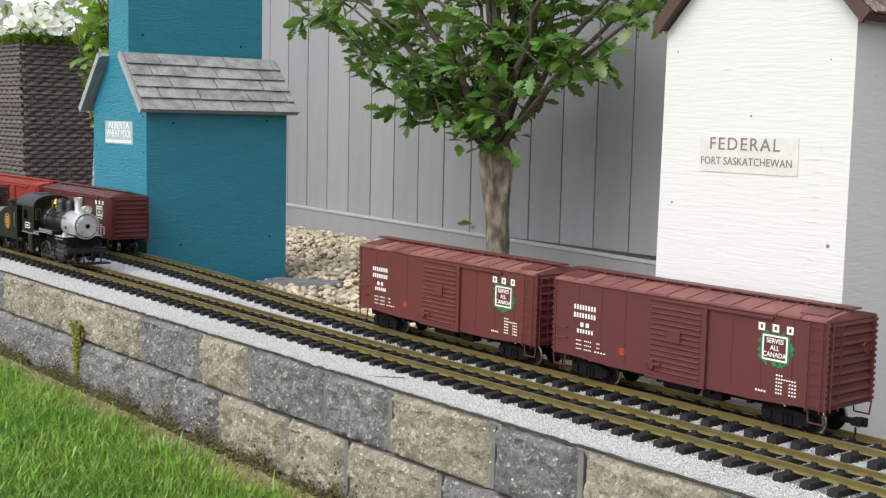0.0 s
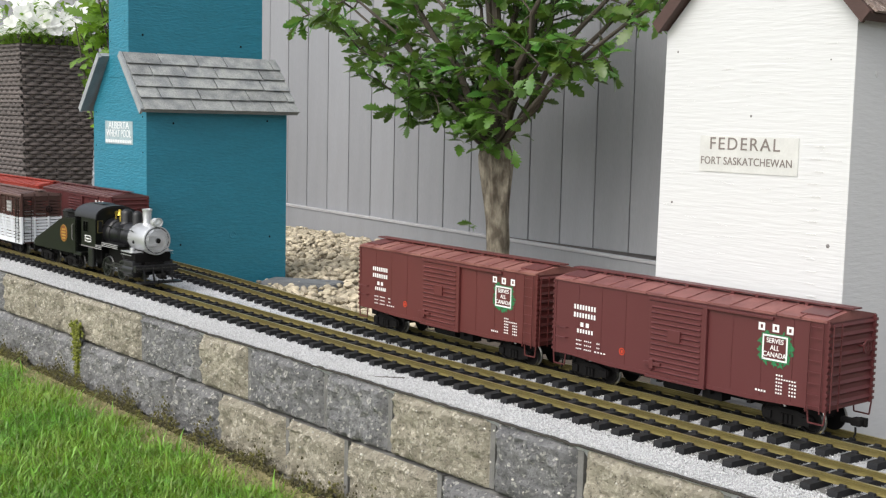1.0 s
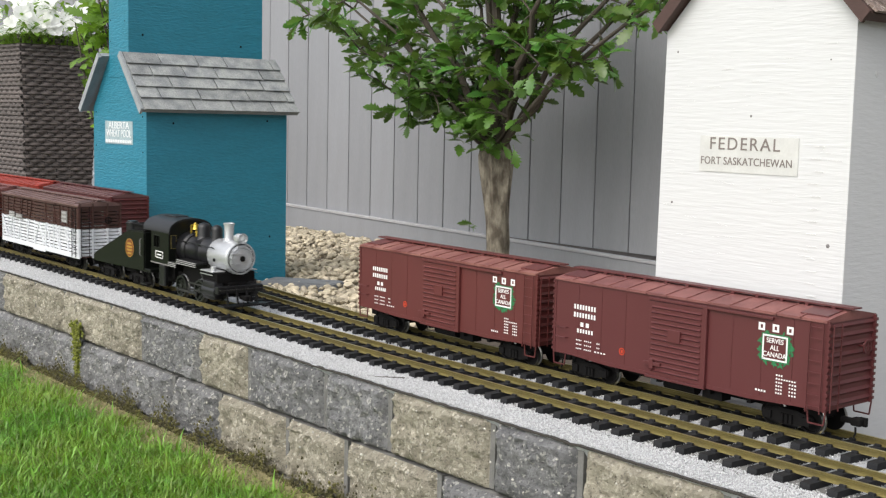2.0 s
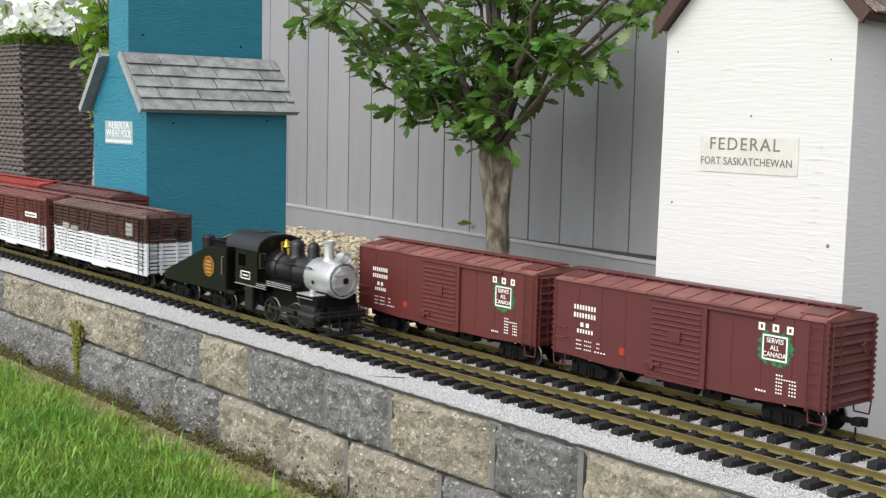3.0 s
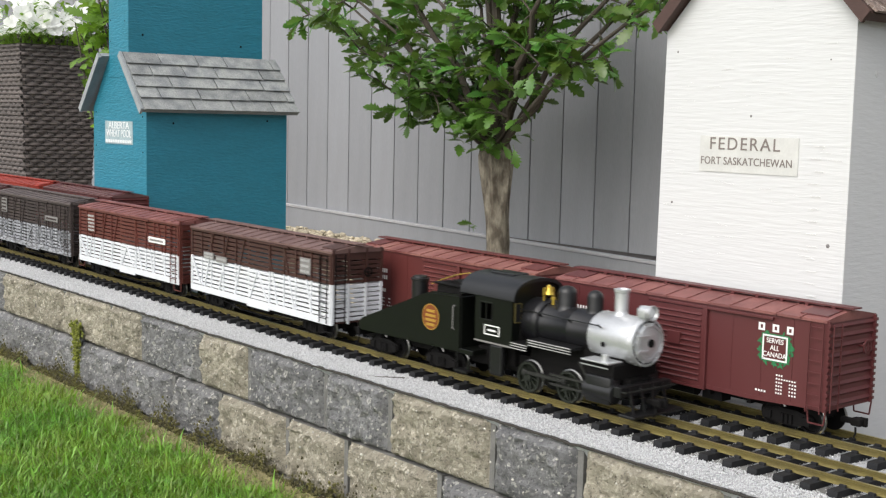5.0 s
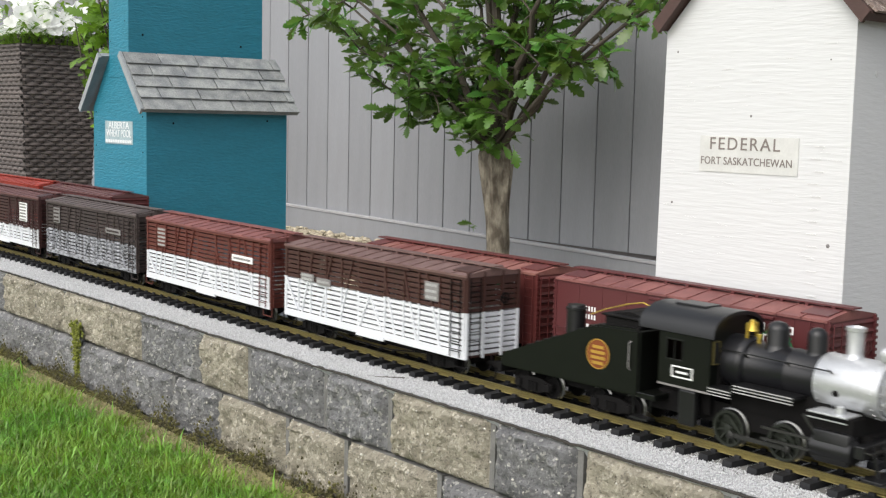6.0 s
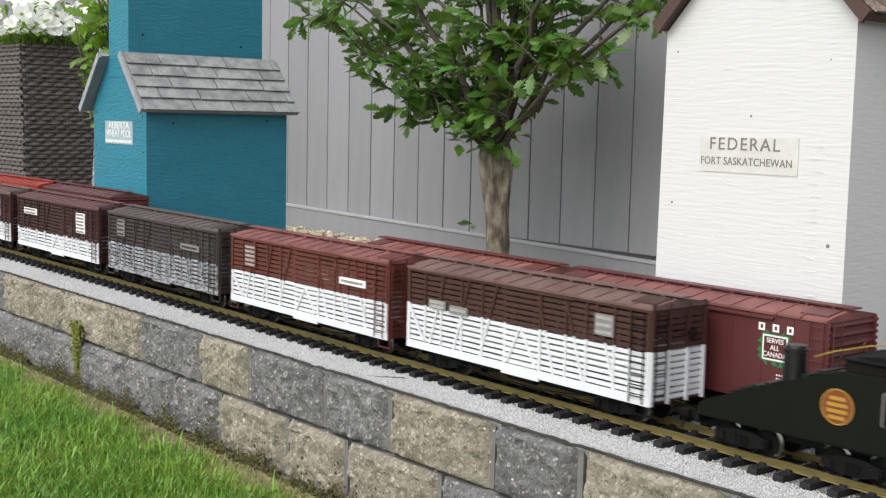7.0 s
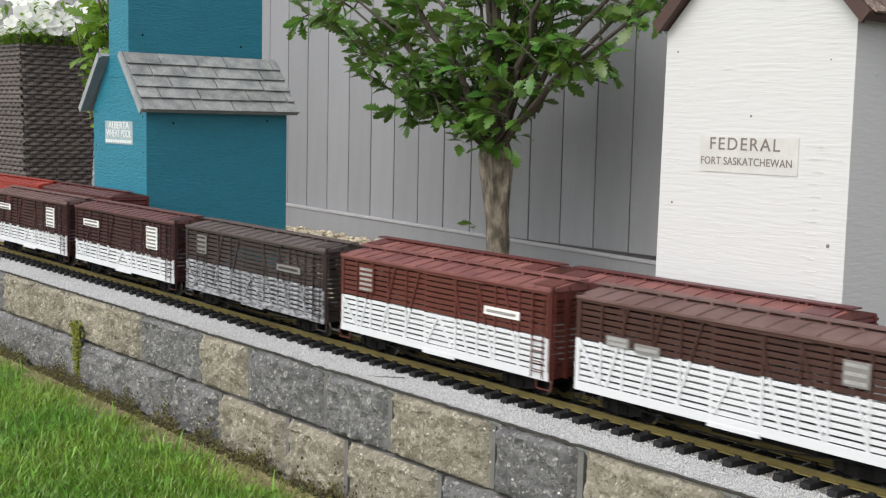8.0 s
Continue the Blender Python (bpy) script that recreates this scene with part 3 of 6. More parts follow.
def moss():
    rng = random.Random(5)
    vs, fs = [], []

    def dab(x, y, z, r):
        base = len(vs)
        for q in range(5):
            a = q * 1.257 + rng.random()
            vs.append((x + r * math.cos(a), y + rng.uniform(-0.3, 0.3) * r, z + r * math.sin(a)))
        vs.append((x, y - r * 0.8, z + r * 0.2))
        fs.extend((base + q, base + (q + 1) % 5, base + 5) for q in range(5))
    for i in range(5200):
        x = rng.uniform(-1.3, 0.35)
        dab(x, -0.217 - 0.010 * rng.random(), -0.194 + abs(rng.gauss(0, 0.017)) * max(0.15, 0.75 + 1.3 * noise.noise((x * 13, 3, 0))) + 0.010 * noise.noise((x * 9, 0, 0)), rng.uniform(0.0013, 0.0036))
    tagged(piece("moss", loose_mesh("moss", vs, fs, MOSS), None, None, kind="stuff"), "olive moss and damp earth clinging to the wall's foot", "moss")
    vs, fs = [], []
    for i in range(520):                         # a cushion spilling from a joint down the wall
        t = rng.random() ** 1.6
        wide = 0.017 * (1 - t) ** 0.8 + 0.005
        dab(-0.668 + rng.gauss(0, wide * 0.5), -0.209 - 0.011 * rng.random() * (1 - 0.5 * t), -0.066 - 0.105 * t + rng.gauss(0, 0.005), rng.uniform(0.002, 0.0048))
    tagged(piece("moss_cushion", loose_mesh("moss_cushion", vs, fs, BRIGHT_MOSS), None, None, kind="stuff"), "bright yellow-green moss cushion hanging on the wall", "moss")


def fence():
    f = thing("fence", "tall grey-stained board fence with a kick board", "fence", kind="structure")
    bm = BM()
    box(bm, 0.0, 0.1385, 0.0, 0.018, -0.02, 1.85, 0.002)
    me = mesh_of("board", bm, FENCE)
    x = FENCE_X - 0.143 * 42
    k = 0
    while x < 4.2:
        k += 1
        piece("board", me, None, f, at=pose(x, 1.517 + 0.0015 * noise.noise((k * 2.3, 0, 0)), 0.0, 0, 0, 0.25 * noise.noise((k * 1.7, 1, 0))))
        x += 0.143
    bm = BM()
    box(bm, -8.2, 4.4, 1.497, 1.535, -0.16, -0.012, 0.003)
    part("kick_board", bm, FENCE, f, at=KICK)
    bm = BM()
    box(bm, -8.2, 4.4, 1.493, 1.5165, -0.0118, -0.003, 0.001)
    part("kick_board_cap", bm, FENCE_EDGE, f, "pale worn top edge", at=KICK)
    # one added dark sheet behind the boards; its colour stands for shade in the gaps
    bm = BM()
    box(bm, -8.2, 4.4, 1.540, 1.575, 0.0, 1.80)
    part("backing", bm, BARGE, f, "solid dark sheet added behind the boards to shade the gaps")


def bed_joint():
    rng = random.Random(3)
    bm = BM()
    for i in range(60):
        t = i / 59
        x, y = 0.255 + 0.055 * t + rng.gauss(0, 0.0009), -0.196 + 0.050 * t + rng.gauss(0, 0.0009)
        bar(bm, (x, y, -0.0062), (x + 0.003, y + 0.002, -0.0048), 0.0016, 0.0012)
    tagged(part("bed_joint", bm, SOIL, None), "dark crack across the grit roadbed", "crack", kind="stuff")


FENCE_X = -2.027
KICK = pose(-2.3, 0, 0.0, 0, 1.0, 0) @ pose(2.3, 0, 0)      # the kick board falls a little along the fence


# ---- rolling stock ----
WHEEL_R, DRIVER_R = 0.0155, 0.0208


def wheel_profile(r, face):
    return [(-0.0025 * face, r * 0.35), (-0.0025 * face, r * 1.0 + 0.0018), (-0.0010 * face, r * 1.0 + 0.0018), (-0.0003 * face, r), (0.0050 * face, r * 0.975), (0.0050 * face, r * 0.86), (0.0030 * face, r * 0.80), (0.0030 * face, r * 0.35), (0.0056 * face, r * 0.30), (0.0056 * face, 0.0)]


_bm = BM()
for _s in (-1, 1):
    lathe(_bm, (0, _s * 0.0215, 0), (0, 1, 0), wheel_profile(WHEEL_R, _s), 24)
tube(_bm, [(0, -0.022, 0), (0, 0.022, 0)], [0.0022, 0.0022], 8)
WHEELSET = mesh_of("wheelset", _bm, STEEL, True)
WHEELSET.materials.append(BLACK_DULL)
for _p in WHEELSET.polygons:                     # blackened wheel faces, bright treads
    _c = _p.center
    _p.material_index = 0 if math.hypot(_c.x, _c.z) > WHEEL_R * 0.955 else 1


def truck_frame_mesh():
    bm = BM()
    for s in (-1, 1):
        y0, y1 = sorted((s * 0.0305, s * 0.0345))
        prism(bm, [(-0.034, 0.0125), (-0.026, 0.0105), (-0.012, 0.0065), (0.012, 0.0065), (0.026, 0.0105), (0.034, 0.0125), (0.034, 0.0205), (0.024, 0.0225), (0.012, 0.0255), (-0.012, 0.0255), (-0.024, 0.0225), (-0.034, 0.0205)], y0, y1)
        for x in (-0.0265, 0.0265):
            box(bm, x - 0.0055, x + 0.0055, *sorted((s * 0.0340, s * 0.0375)), 0.0100, 0.0200, 0.001)
        for x in (-0.006, 0, 0.006):
            tube(bm, [(x, s * 0.0358, 0.0085), (x, s * 0.0358, 0.0195)], [0.0024, 0.0024], 8)
    box(bm, -0.009, 0.009, -0.032, 0.032, 0.0130, 0.0250)
    return mesh_of("truck_frame", bm, BLACK_DULL)


TRUCK_FRAME = truck_frame_mesh()


def add_trucks(car, reach):
    for s in (-1, 1):
        t = piece("truck", TRUCK_FRAME, None, car, "black sprung truck frame", at=pose(s * reach, 0, 0))
        for a in (-0.0265, 0.0265):
            piece("wheelset", WHEELSET, None, t, "bright steel wheels on an axle", at=pose(a, 0, WHEEL_R))


def coupler_mesh():
    bm = BM()
    box(bm, 0.0, 0.016, -0.0035, 0.0035, 0.0165, 0.0225, 0.0008)
    box(bm, 0.014, 0.027, -0.0065, 0.0065, 0.0150, 0.0245, 0.002)
    box(bm, 0.020, 0.030, 0.0015, 0.0065, 0.0145, 0.0250, 0.001)
    tube(bm, [(0.022, -0.007, 0.015), (0.023, -0.008, 0.008), (0.022, -0.010, 0.003)], [0.0012, 0.0012, 0.0010], 6)
    return mesh_of("coupler", bm, BLACK_DULL)


COUPLER = coupler_mesh()


def add_couplers(car, half):
    piece("coupler", COUPLER, None, car, "black knuckle coupler", at=pose(half - 0.004, 0, 0))
    piece("coupler", COUPLER, None, car, "black knuckle coupler", at=pose(-half + 0.004, 0, 0, 0, 0, 180))


def ladder(bm, x0, x1, y, z0, z1, n, w=0.0013):
    for x in (x0, x1):
        bar(bm, (x, y, z0), (x, y, z1), w)
    for i in range(n):
        z = z0 + (z1 - z0) * (i + 0.6) / n
        bar(bm, (x0, y, z), (x1, y, z), w * 0.85)


def ladder_end(bm, x, y0, y1, z0, z1, n, w=0.0013):
    for y in (y0, y1):
        bar(bm, (x, y, z0), (x, y, z1), w)
    for i in range(n):
        z = z0 + (z1 - z0) * (i + 0.6) / n
        bar(bm, (x, y0, z), (x, y1, z), w * 0.85)


def stirrup(bm, x0, x1, y, z0, z1):
    bar(bm, (x0 - 0.002, y, z1), (x0, y, z0), 0.0014)
    bar(bm, (x1 + 0.002, y, z1), (x1, y, z0), 0.0014)
    bar(bm, (x0, y, z0), (x1, y, z0), 0.0016)


def seamed_roof(car, roof_mat, L, half, eave, rise, ribs):
    """A low ridged roof with raised seams."""
    bm = BM()
    sec = [(-half - 0.0022, eave - 0.0025), (-half - 0.0022, eave + 0.0006), (-half * 0.5, eave + rise * 0.62), (0, eave + rise), (half * 0.5, eave + rise * 0.62), (half + 0.0022, eave + 0.0006), (half + 0.0022, eave - 0.0025)]
    prism_x(bm, sec, -L / 2 - 0.0015, L / 2 + 0.0015)
    roof = part("roof", bm, roof_mat, car, "dusty ribbed roof")
    bm = BM()
    prism_x(bm, [(y, z + (0.0012 if 0 < k < 6 else 0)) for k, (y, z) in enumerate(sec)], -0.0010, 0.0010)
    seam = mesh_of("roof_seam", bm, roof_mat)
    for i in range(1, ribs):
        piece("roof_seam", seam, None, roof, at=pose(-L / 2 + L * i / ribs, 0, 0))
    return roof


def boxcar(body_mat, roof_mat, label, at, lettered=True, seed=1):
    car = thing("boxcar", label, "boxcar", "parked model boxcars", at=at)
    L, half, z0, z1 = 0.425, 0.0486, 0.0340, 0.1385
    u = -L / 2
    bm = BM()
    box(bm, u, -u, -half, half, z0, z1, 0.0008)
    for s in (-1, 1):                            # stepped side sill
        y0, y1 = sorted((s * (half - 0.003), s * (half + 0.0004)))
        prism(bm, [(u + 0.010, z0 + 0.002), (u + 0.050, z0 - 0.0005), (u + 0.10, z0 - 0.0030), (-u - 0.10, z0 - 0.0030), (-u - 0.050, z0 - 0.0005), (-u - 0.010, z0 + 0.002)], y0, y1)
    body = part("body", bm, body_mat, car)
    bm = BM()
    box(bm, -0.0006, 0.0006, -0.0002, 0.0004, z0 + 0.004, z1 - 0.003)
    seam = mesh_of("panel_seam", bm, body_mat)
    for i in range(1, 10):                       # seams between the side sheets
        for s in (-1, 1):
            piece("panel_seam", seam, None, body, at=pose(u + L * i / 10, s * half, 0, 0, 0, 0 if s > 0 else 180))
    roof = seamed_roof(car, roof_mat, L, half, z1, 0.0085, 13)
    for s in (-1, 1):
        bm = BM()
        prism_x(bm, [(-0.040, z1 + 0.0025), (-0.040, z1 + 0.0042), (-0.010, z1 + 0.0088), (-0.010, z1 + 0.0060)], s * 0.190 - 0.018, s * 0.190 + 0.018)
        part("corner_walk", bm, body_mat, roof)
    bm = BM()
    for y in (-0.0062, 0.0, 0.0062):
        box(bm, u - 0.008, -u + 0.008, y - 0.0027, y + 0.0027, z1 + 0.0105, z1 + 0.0122)
    for i in range(12):
        x = u + L * (i + 0.5) / 12
        box(bm, x - 0.002, x + 0.002, -0.009, 0.009, z1 + 0.0070, z1 + 0.0106)
    part("running_board", bm, body_mat, car, "red-brown roof walk of three planks")
    for s in (-1, 1):                            # doors, ladders, rails on both sides
        y0 = s * (half + 0.0005)
        bm = BM()
        d0, d1 = u + 0.170, u + 0.256
        box(bm, d0, d1, *sorted((s * half, s * (half + 0.0022))), z0 - 0.001, z1 - 0.0095, 0.0005)
        box(bm, d0 + 0.032, d0 + 0.052, *sorted((s * (half + 0.002), s * (half + 0.0050))), z0 + 0.046, z0 + 0.062, 0.0005)
        box(bm, d0 - 0.006, d0 + 0.022, *sorted((s * (half + 0.002), s * (half + 0.0055))), z0 + 0.012, z0 + 0.0165, 0.0005)
        box(bm, d0 + 0.004, d0 + 0.011, *sorted((s * (half + 0.002), s * (half + 0.0060))), z0 + 0.008, z0 + 0.020, 0.0005)
        door = part("door", bm, body_mat, car, "corrugated sliding door")
        bm = BM()
        prism_x(bm, [(s * (half + 0.0020), -0.0018), (s * (half + 0.0042), 0), (s * (half + 0.0020), 0.0018)], d0 + 0.004, d1 - 0.004)
        rib = mesh_of("door_rib", bm, body_mat)
        for i in range(13):
            piece("door_rib", rib, None, door, at=pose(0, 0, z0 + 0.006 + i * 0.0068))
        bm = BM()
        box(bm, d1, d1 + 0.006, *sorted((s * half, s * (half + 0.0045))), z0 - 0.004, z1 - 0.007, 0.0005)
        box(bm, d0 - 0.002, d1 + 0.100, *sorted((s * half, s * (half + 0.0040))), z1 - 0.0085, z1 - 0.0050, 0.0005)
        box(bm, d0 - 0.004, d1 + 0.006, *sorted((s * half, s * (half + 0.0035))), z0 - 0.0045, z0 - 0.0010, 0.0005)
        part("door_track", bm, body_mat, car)
        bm = BM()
        ladder(bm, *sorted((-s * (0.424 + u), -s * (0.406 + u))), s * (half + 0.0042), z0 - 0.002, z1 - 0.003, 8)
        part("ladder", bm, body_mat, car)
        for e in (-1, 1):
            bm = BM()
            stirrup(bm, e * (-u) - (0.0180 if e > 0 else 0.002), e * (-u) + (0.002 if e > 0 else 0.0180), s * (half - 0.001), 0.0190, z0 + 0.002)
            part("step", bm, body_mat, car)
    for e in (-1, 1):                            # ribbed ends, corner posts, end ladder
        bm = BM()
        box(bm, *sorted((e * (-u), e * (-u + 0.004))), half - 0.003, half + 0.0005, z0, z1)
        box(bm, *sorted((e * (-u), e * (-u + 0.004))), -half - 0.0005, -half + 0.003, z0, z1)
        box(bm, *sorted((e * (-u - 0.001), e * (-u + 0.0006))), -half + 0.001, half - 0.001, z0, z1)
        for i in range(14):
            z = z0 + 0.004 + i * 0.0072
            for q in (-1, 1):
                box(bm, *sorted((e * (-u + 0.003), e * (-u + 0.0058))), q * (half - 0.001) - 0.0022, q * (half - 0.001) + 0.0022, z, z + 0.0034)
        end = part("end_panel", bm, body_mat, car, "corrugated end with toothed corner posts")
        bm = BM()
        prism(bm, [(e * (-u), -0.0040), (e * (-u + 0.0032), 0), (e * (-u), 0.0040)], -half + 0.006, half - 0.002)
        rib = mesh_of("end_rib", bm, body_mat)
        for i in range(9):
            piece("end_rib", rib, None, end, at=pose(0, 0, z0 + 0.007 + i * 0.0112))
        bm = BM()
        ladder_end(bm, e * (-u + 0.0075), -e * (half - 0.004), -e * (half - 0.020), z0, z1 - 0.004, 8)
        part("end_ladder", bm, body_mat, car)
    for z in (0.058, 0.072):                     # grab irons beside the far corner
        bm = BM()
        tube(bm, [(u + 0.004, -half, z), (u + 0.004, -half - 0.005, z), (u + 0.024, -half - 0.005, z), (u + 0.024, -half, z)], [0.0007] * 4, 6)
        part("grab_iron", bm, body_mat, car)
    bm = BM()                                    # rivets down the sheet seams
    for i in range(1, 10):
        if 4 <= i <= 6:
            continue
        for k in range(15):
            z = z0 + 0.006 + k * 0.0064
            x = u + L * i / 10 + 0.0014
            box(bm, x - 0.00035, x + 0.00035, -half - 0.0004, -half + 0.0002, z - 0.00035, z + 0.00035)
    tagged(part("rivets", bm, body_mat, body), kind="stuff")
    bm = BM()
    lathe(bm, (-u + 0.010, 0.020, 0.104), (1, 0, 0), [(0, 0.0062), (0, 0.0082), (0.0016, 0.0082), (0.0016, 0.0062)], 18, False)
    for k in range(4):
        bar(bm, (-u + 0.011, 0.020, 0.104), (-u + 0.011, 0.020 + 0.007 * math.cos(k * 1.57), 0.104 + 0.007 * math.sin(k * 1.57)), 0.0012)
    tube(bm, [(-u, 0.020, 0.104), (-u + 0.012, 0.020, 0.104)], [0.0016, 0.0016], 8)
    part("brake_wheel", bm, body_mat, car)
    bm = BM()
    box(bm, u + 0.105, -u - 0.105, -0.040, 0.040, 0.0285, z0)
    box(bm, u + 0.02, -u - 0.02, -0.014, 0.014, 0.0185, z0)
    for x in (-0.10, -0.03, 0.05, 0.11):
        box(bm, x - 0.003, x + 0.003, -0.044, 0.044, 0.024, z0)
    tube(bm, [(-0.03, -0.026, 0.022), (0.02, -0.026, 0.022)], [0.008, 0.008], 10)
    box(bm, 0.035, 0.065, -0.036, -0.018, 0.016, z0)
    part("underframe", bm, BLACK_DULL, car)
    add_trucks(car, 0.158)
    add_couplers(car, -u)
    if lettered:
        y = -half - 0.0003
        rng = random.Random(seed)

        def plates(name, mat, rects, label=""):
            bm = BM()
            for x0, x1, a, b in rects:
                box(bm, u + x0, u + x1, y - 0.0004, y, a, b)
            part(name, bm, mat, car, label)

        def word(x0, x1, z, h, n):
            w = (x1 - x0) / n
            return [(x0 + i * w + w * 0.16, x0 + (i + 1) * w - w * 0.30, z - h * 0.5 * rng.uniform(0.92, 1.0), z + h * 0.5) for i in range(n)]
        plates("road_name", LETTER, word(0.034, 0.076, 0.1030, 0.0066, 8) + word(0.034, 0.076, 0.0920, 0.0066, 8) + word(0.046, 0.066, 0.0795, 0.0058, 2) + word(0.041, 0.072, 0.0705, 0.0054, 6), "rows of white lettering, too small to read")
        rows = []
        for k in range(3):
            z = 0.0575 - k * 0.0058
            for a, b in ((0.040, 0.051), (0.055, 0.069), (0.078 if k < 2 else 0.074, 0.084 if k < 2 else 0.096)):
                rows += word(a, b, z, 0.0017, 4)
        plates("weight_stencil", LETTER, rows, "small white weight marks")
        rows = []
        for k in range(6):
            z = 0.0660 - k * 0.0042
            rows += word(0.362, 0.372, z, 0.0019, 3) if k != 1 else word(0.362, 0.390, z, 0.0017, 8)
            rows += word(0.380, 0.391, z, 0.0019, 3) if k > 1 else []
        rows += word(0.334, 0.350, 0.0440, 0.0024, 4)
        plates("capacity_stencil", LETTER, rows, "small white capacity marks")
        for x in (0.3350, 0.3545, 0.3740):       # plain hollow shapes in a row
            plates("initial", LETTER, [(x, x + 0.0026, 0.1160, 0.1250), (x + 0.0062, x + 0.0088, 0.1160, 0.1250), (x + 0.0026, x + 0.0062, 0.1228, 0.1250), (x + 0.0026, x + 0.0062, 0.1160, 0.1182)], "plain white hollow shape")
        bm = BM()                                # wreath: a ragged ring of small leaves
        for i in range(70):
            a = rng.uniform(-0.35 * math.pi, 1.35 * math.pi) + math.pi
            r = rng.uniform(0.86, 1.12)
            cx, cz = u + 0.3590 + 0.0215 * r * math.cos(a), 0.0968 + 0.0195 * r * math.sin(a)
            q = rng.random() * 3.14
            s = rng.uniform(0.0022, 0.0042)
            pts = [(cx + s * math.cos(q), cz + s * math.sin(q)), (cx - 0.45 * s * math.sin(q), cz + 0.45 * s * math.cos(q)), (cx - s * math.cos(q), cz - s * math.sin(q)), (cx + 0.45 * s * math.sin(q), cz - 0.45 * s * math.cos(q))]
            prism(bm, pts, y - 0.0002 - 0.0001 * rng.random(), y + 0.0002)
        box(bm, u + 0.3400, u + 0.3780, y - 0.00015, y + 0.0002, 0.0805, 0.1135)
        part("wreath", bm, WREATH, car, "green leaf wreath")
        plates("emblem_border", LETTER, [(0.3415, 0.3760, 0.1100, 0.1120), (0.3415, 0.3760, 0.0820, 0.0840), (0.3415, 0.3435, 0.0820, 0.1120), (0.3740, 0.3760, 0.0820, 0.1120)], "white square emblem border")
        bm = BM()
        box(bm, u + 0.3430, u + 0.3745, y - 0.00028, y, 0.0835, 0.1105)
        field = part("emblem_field", bm, body_mat, car)
        for k, words in enumerate(("SERVES", "ALL", "CANADA")):
            wording("lettering", words, 0.0082, LETTER, field, pose(u + 0.3588, y - 0.0004, 0.1052 - 0.0082 * k), stretch=0.92)
        bm = BM()
        lathe(bm, (u + 0.1237, y, 0.0545), (0, -1, 0), [(0, 0.0038), (0, 0.0048), (0.0004, 0.0048), (0.0004, 0.0038)], 20, False)
        part("stencil_ring", bm, RED_MARK, car, "small red stencilled ring")
        plates("stencil_bar", RED_MARK, [(0.1222, 0.1252, 0.0525, 0.0565)])
    return car


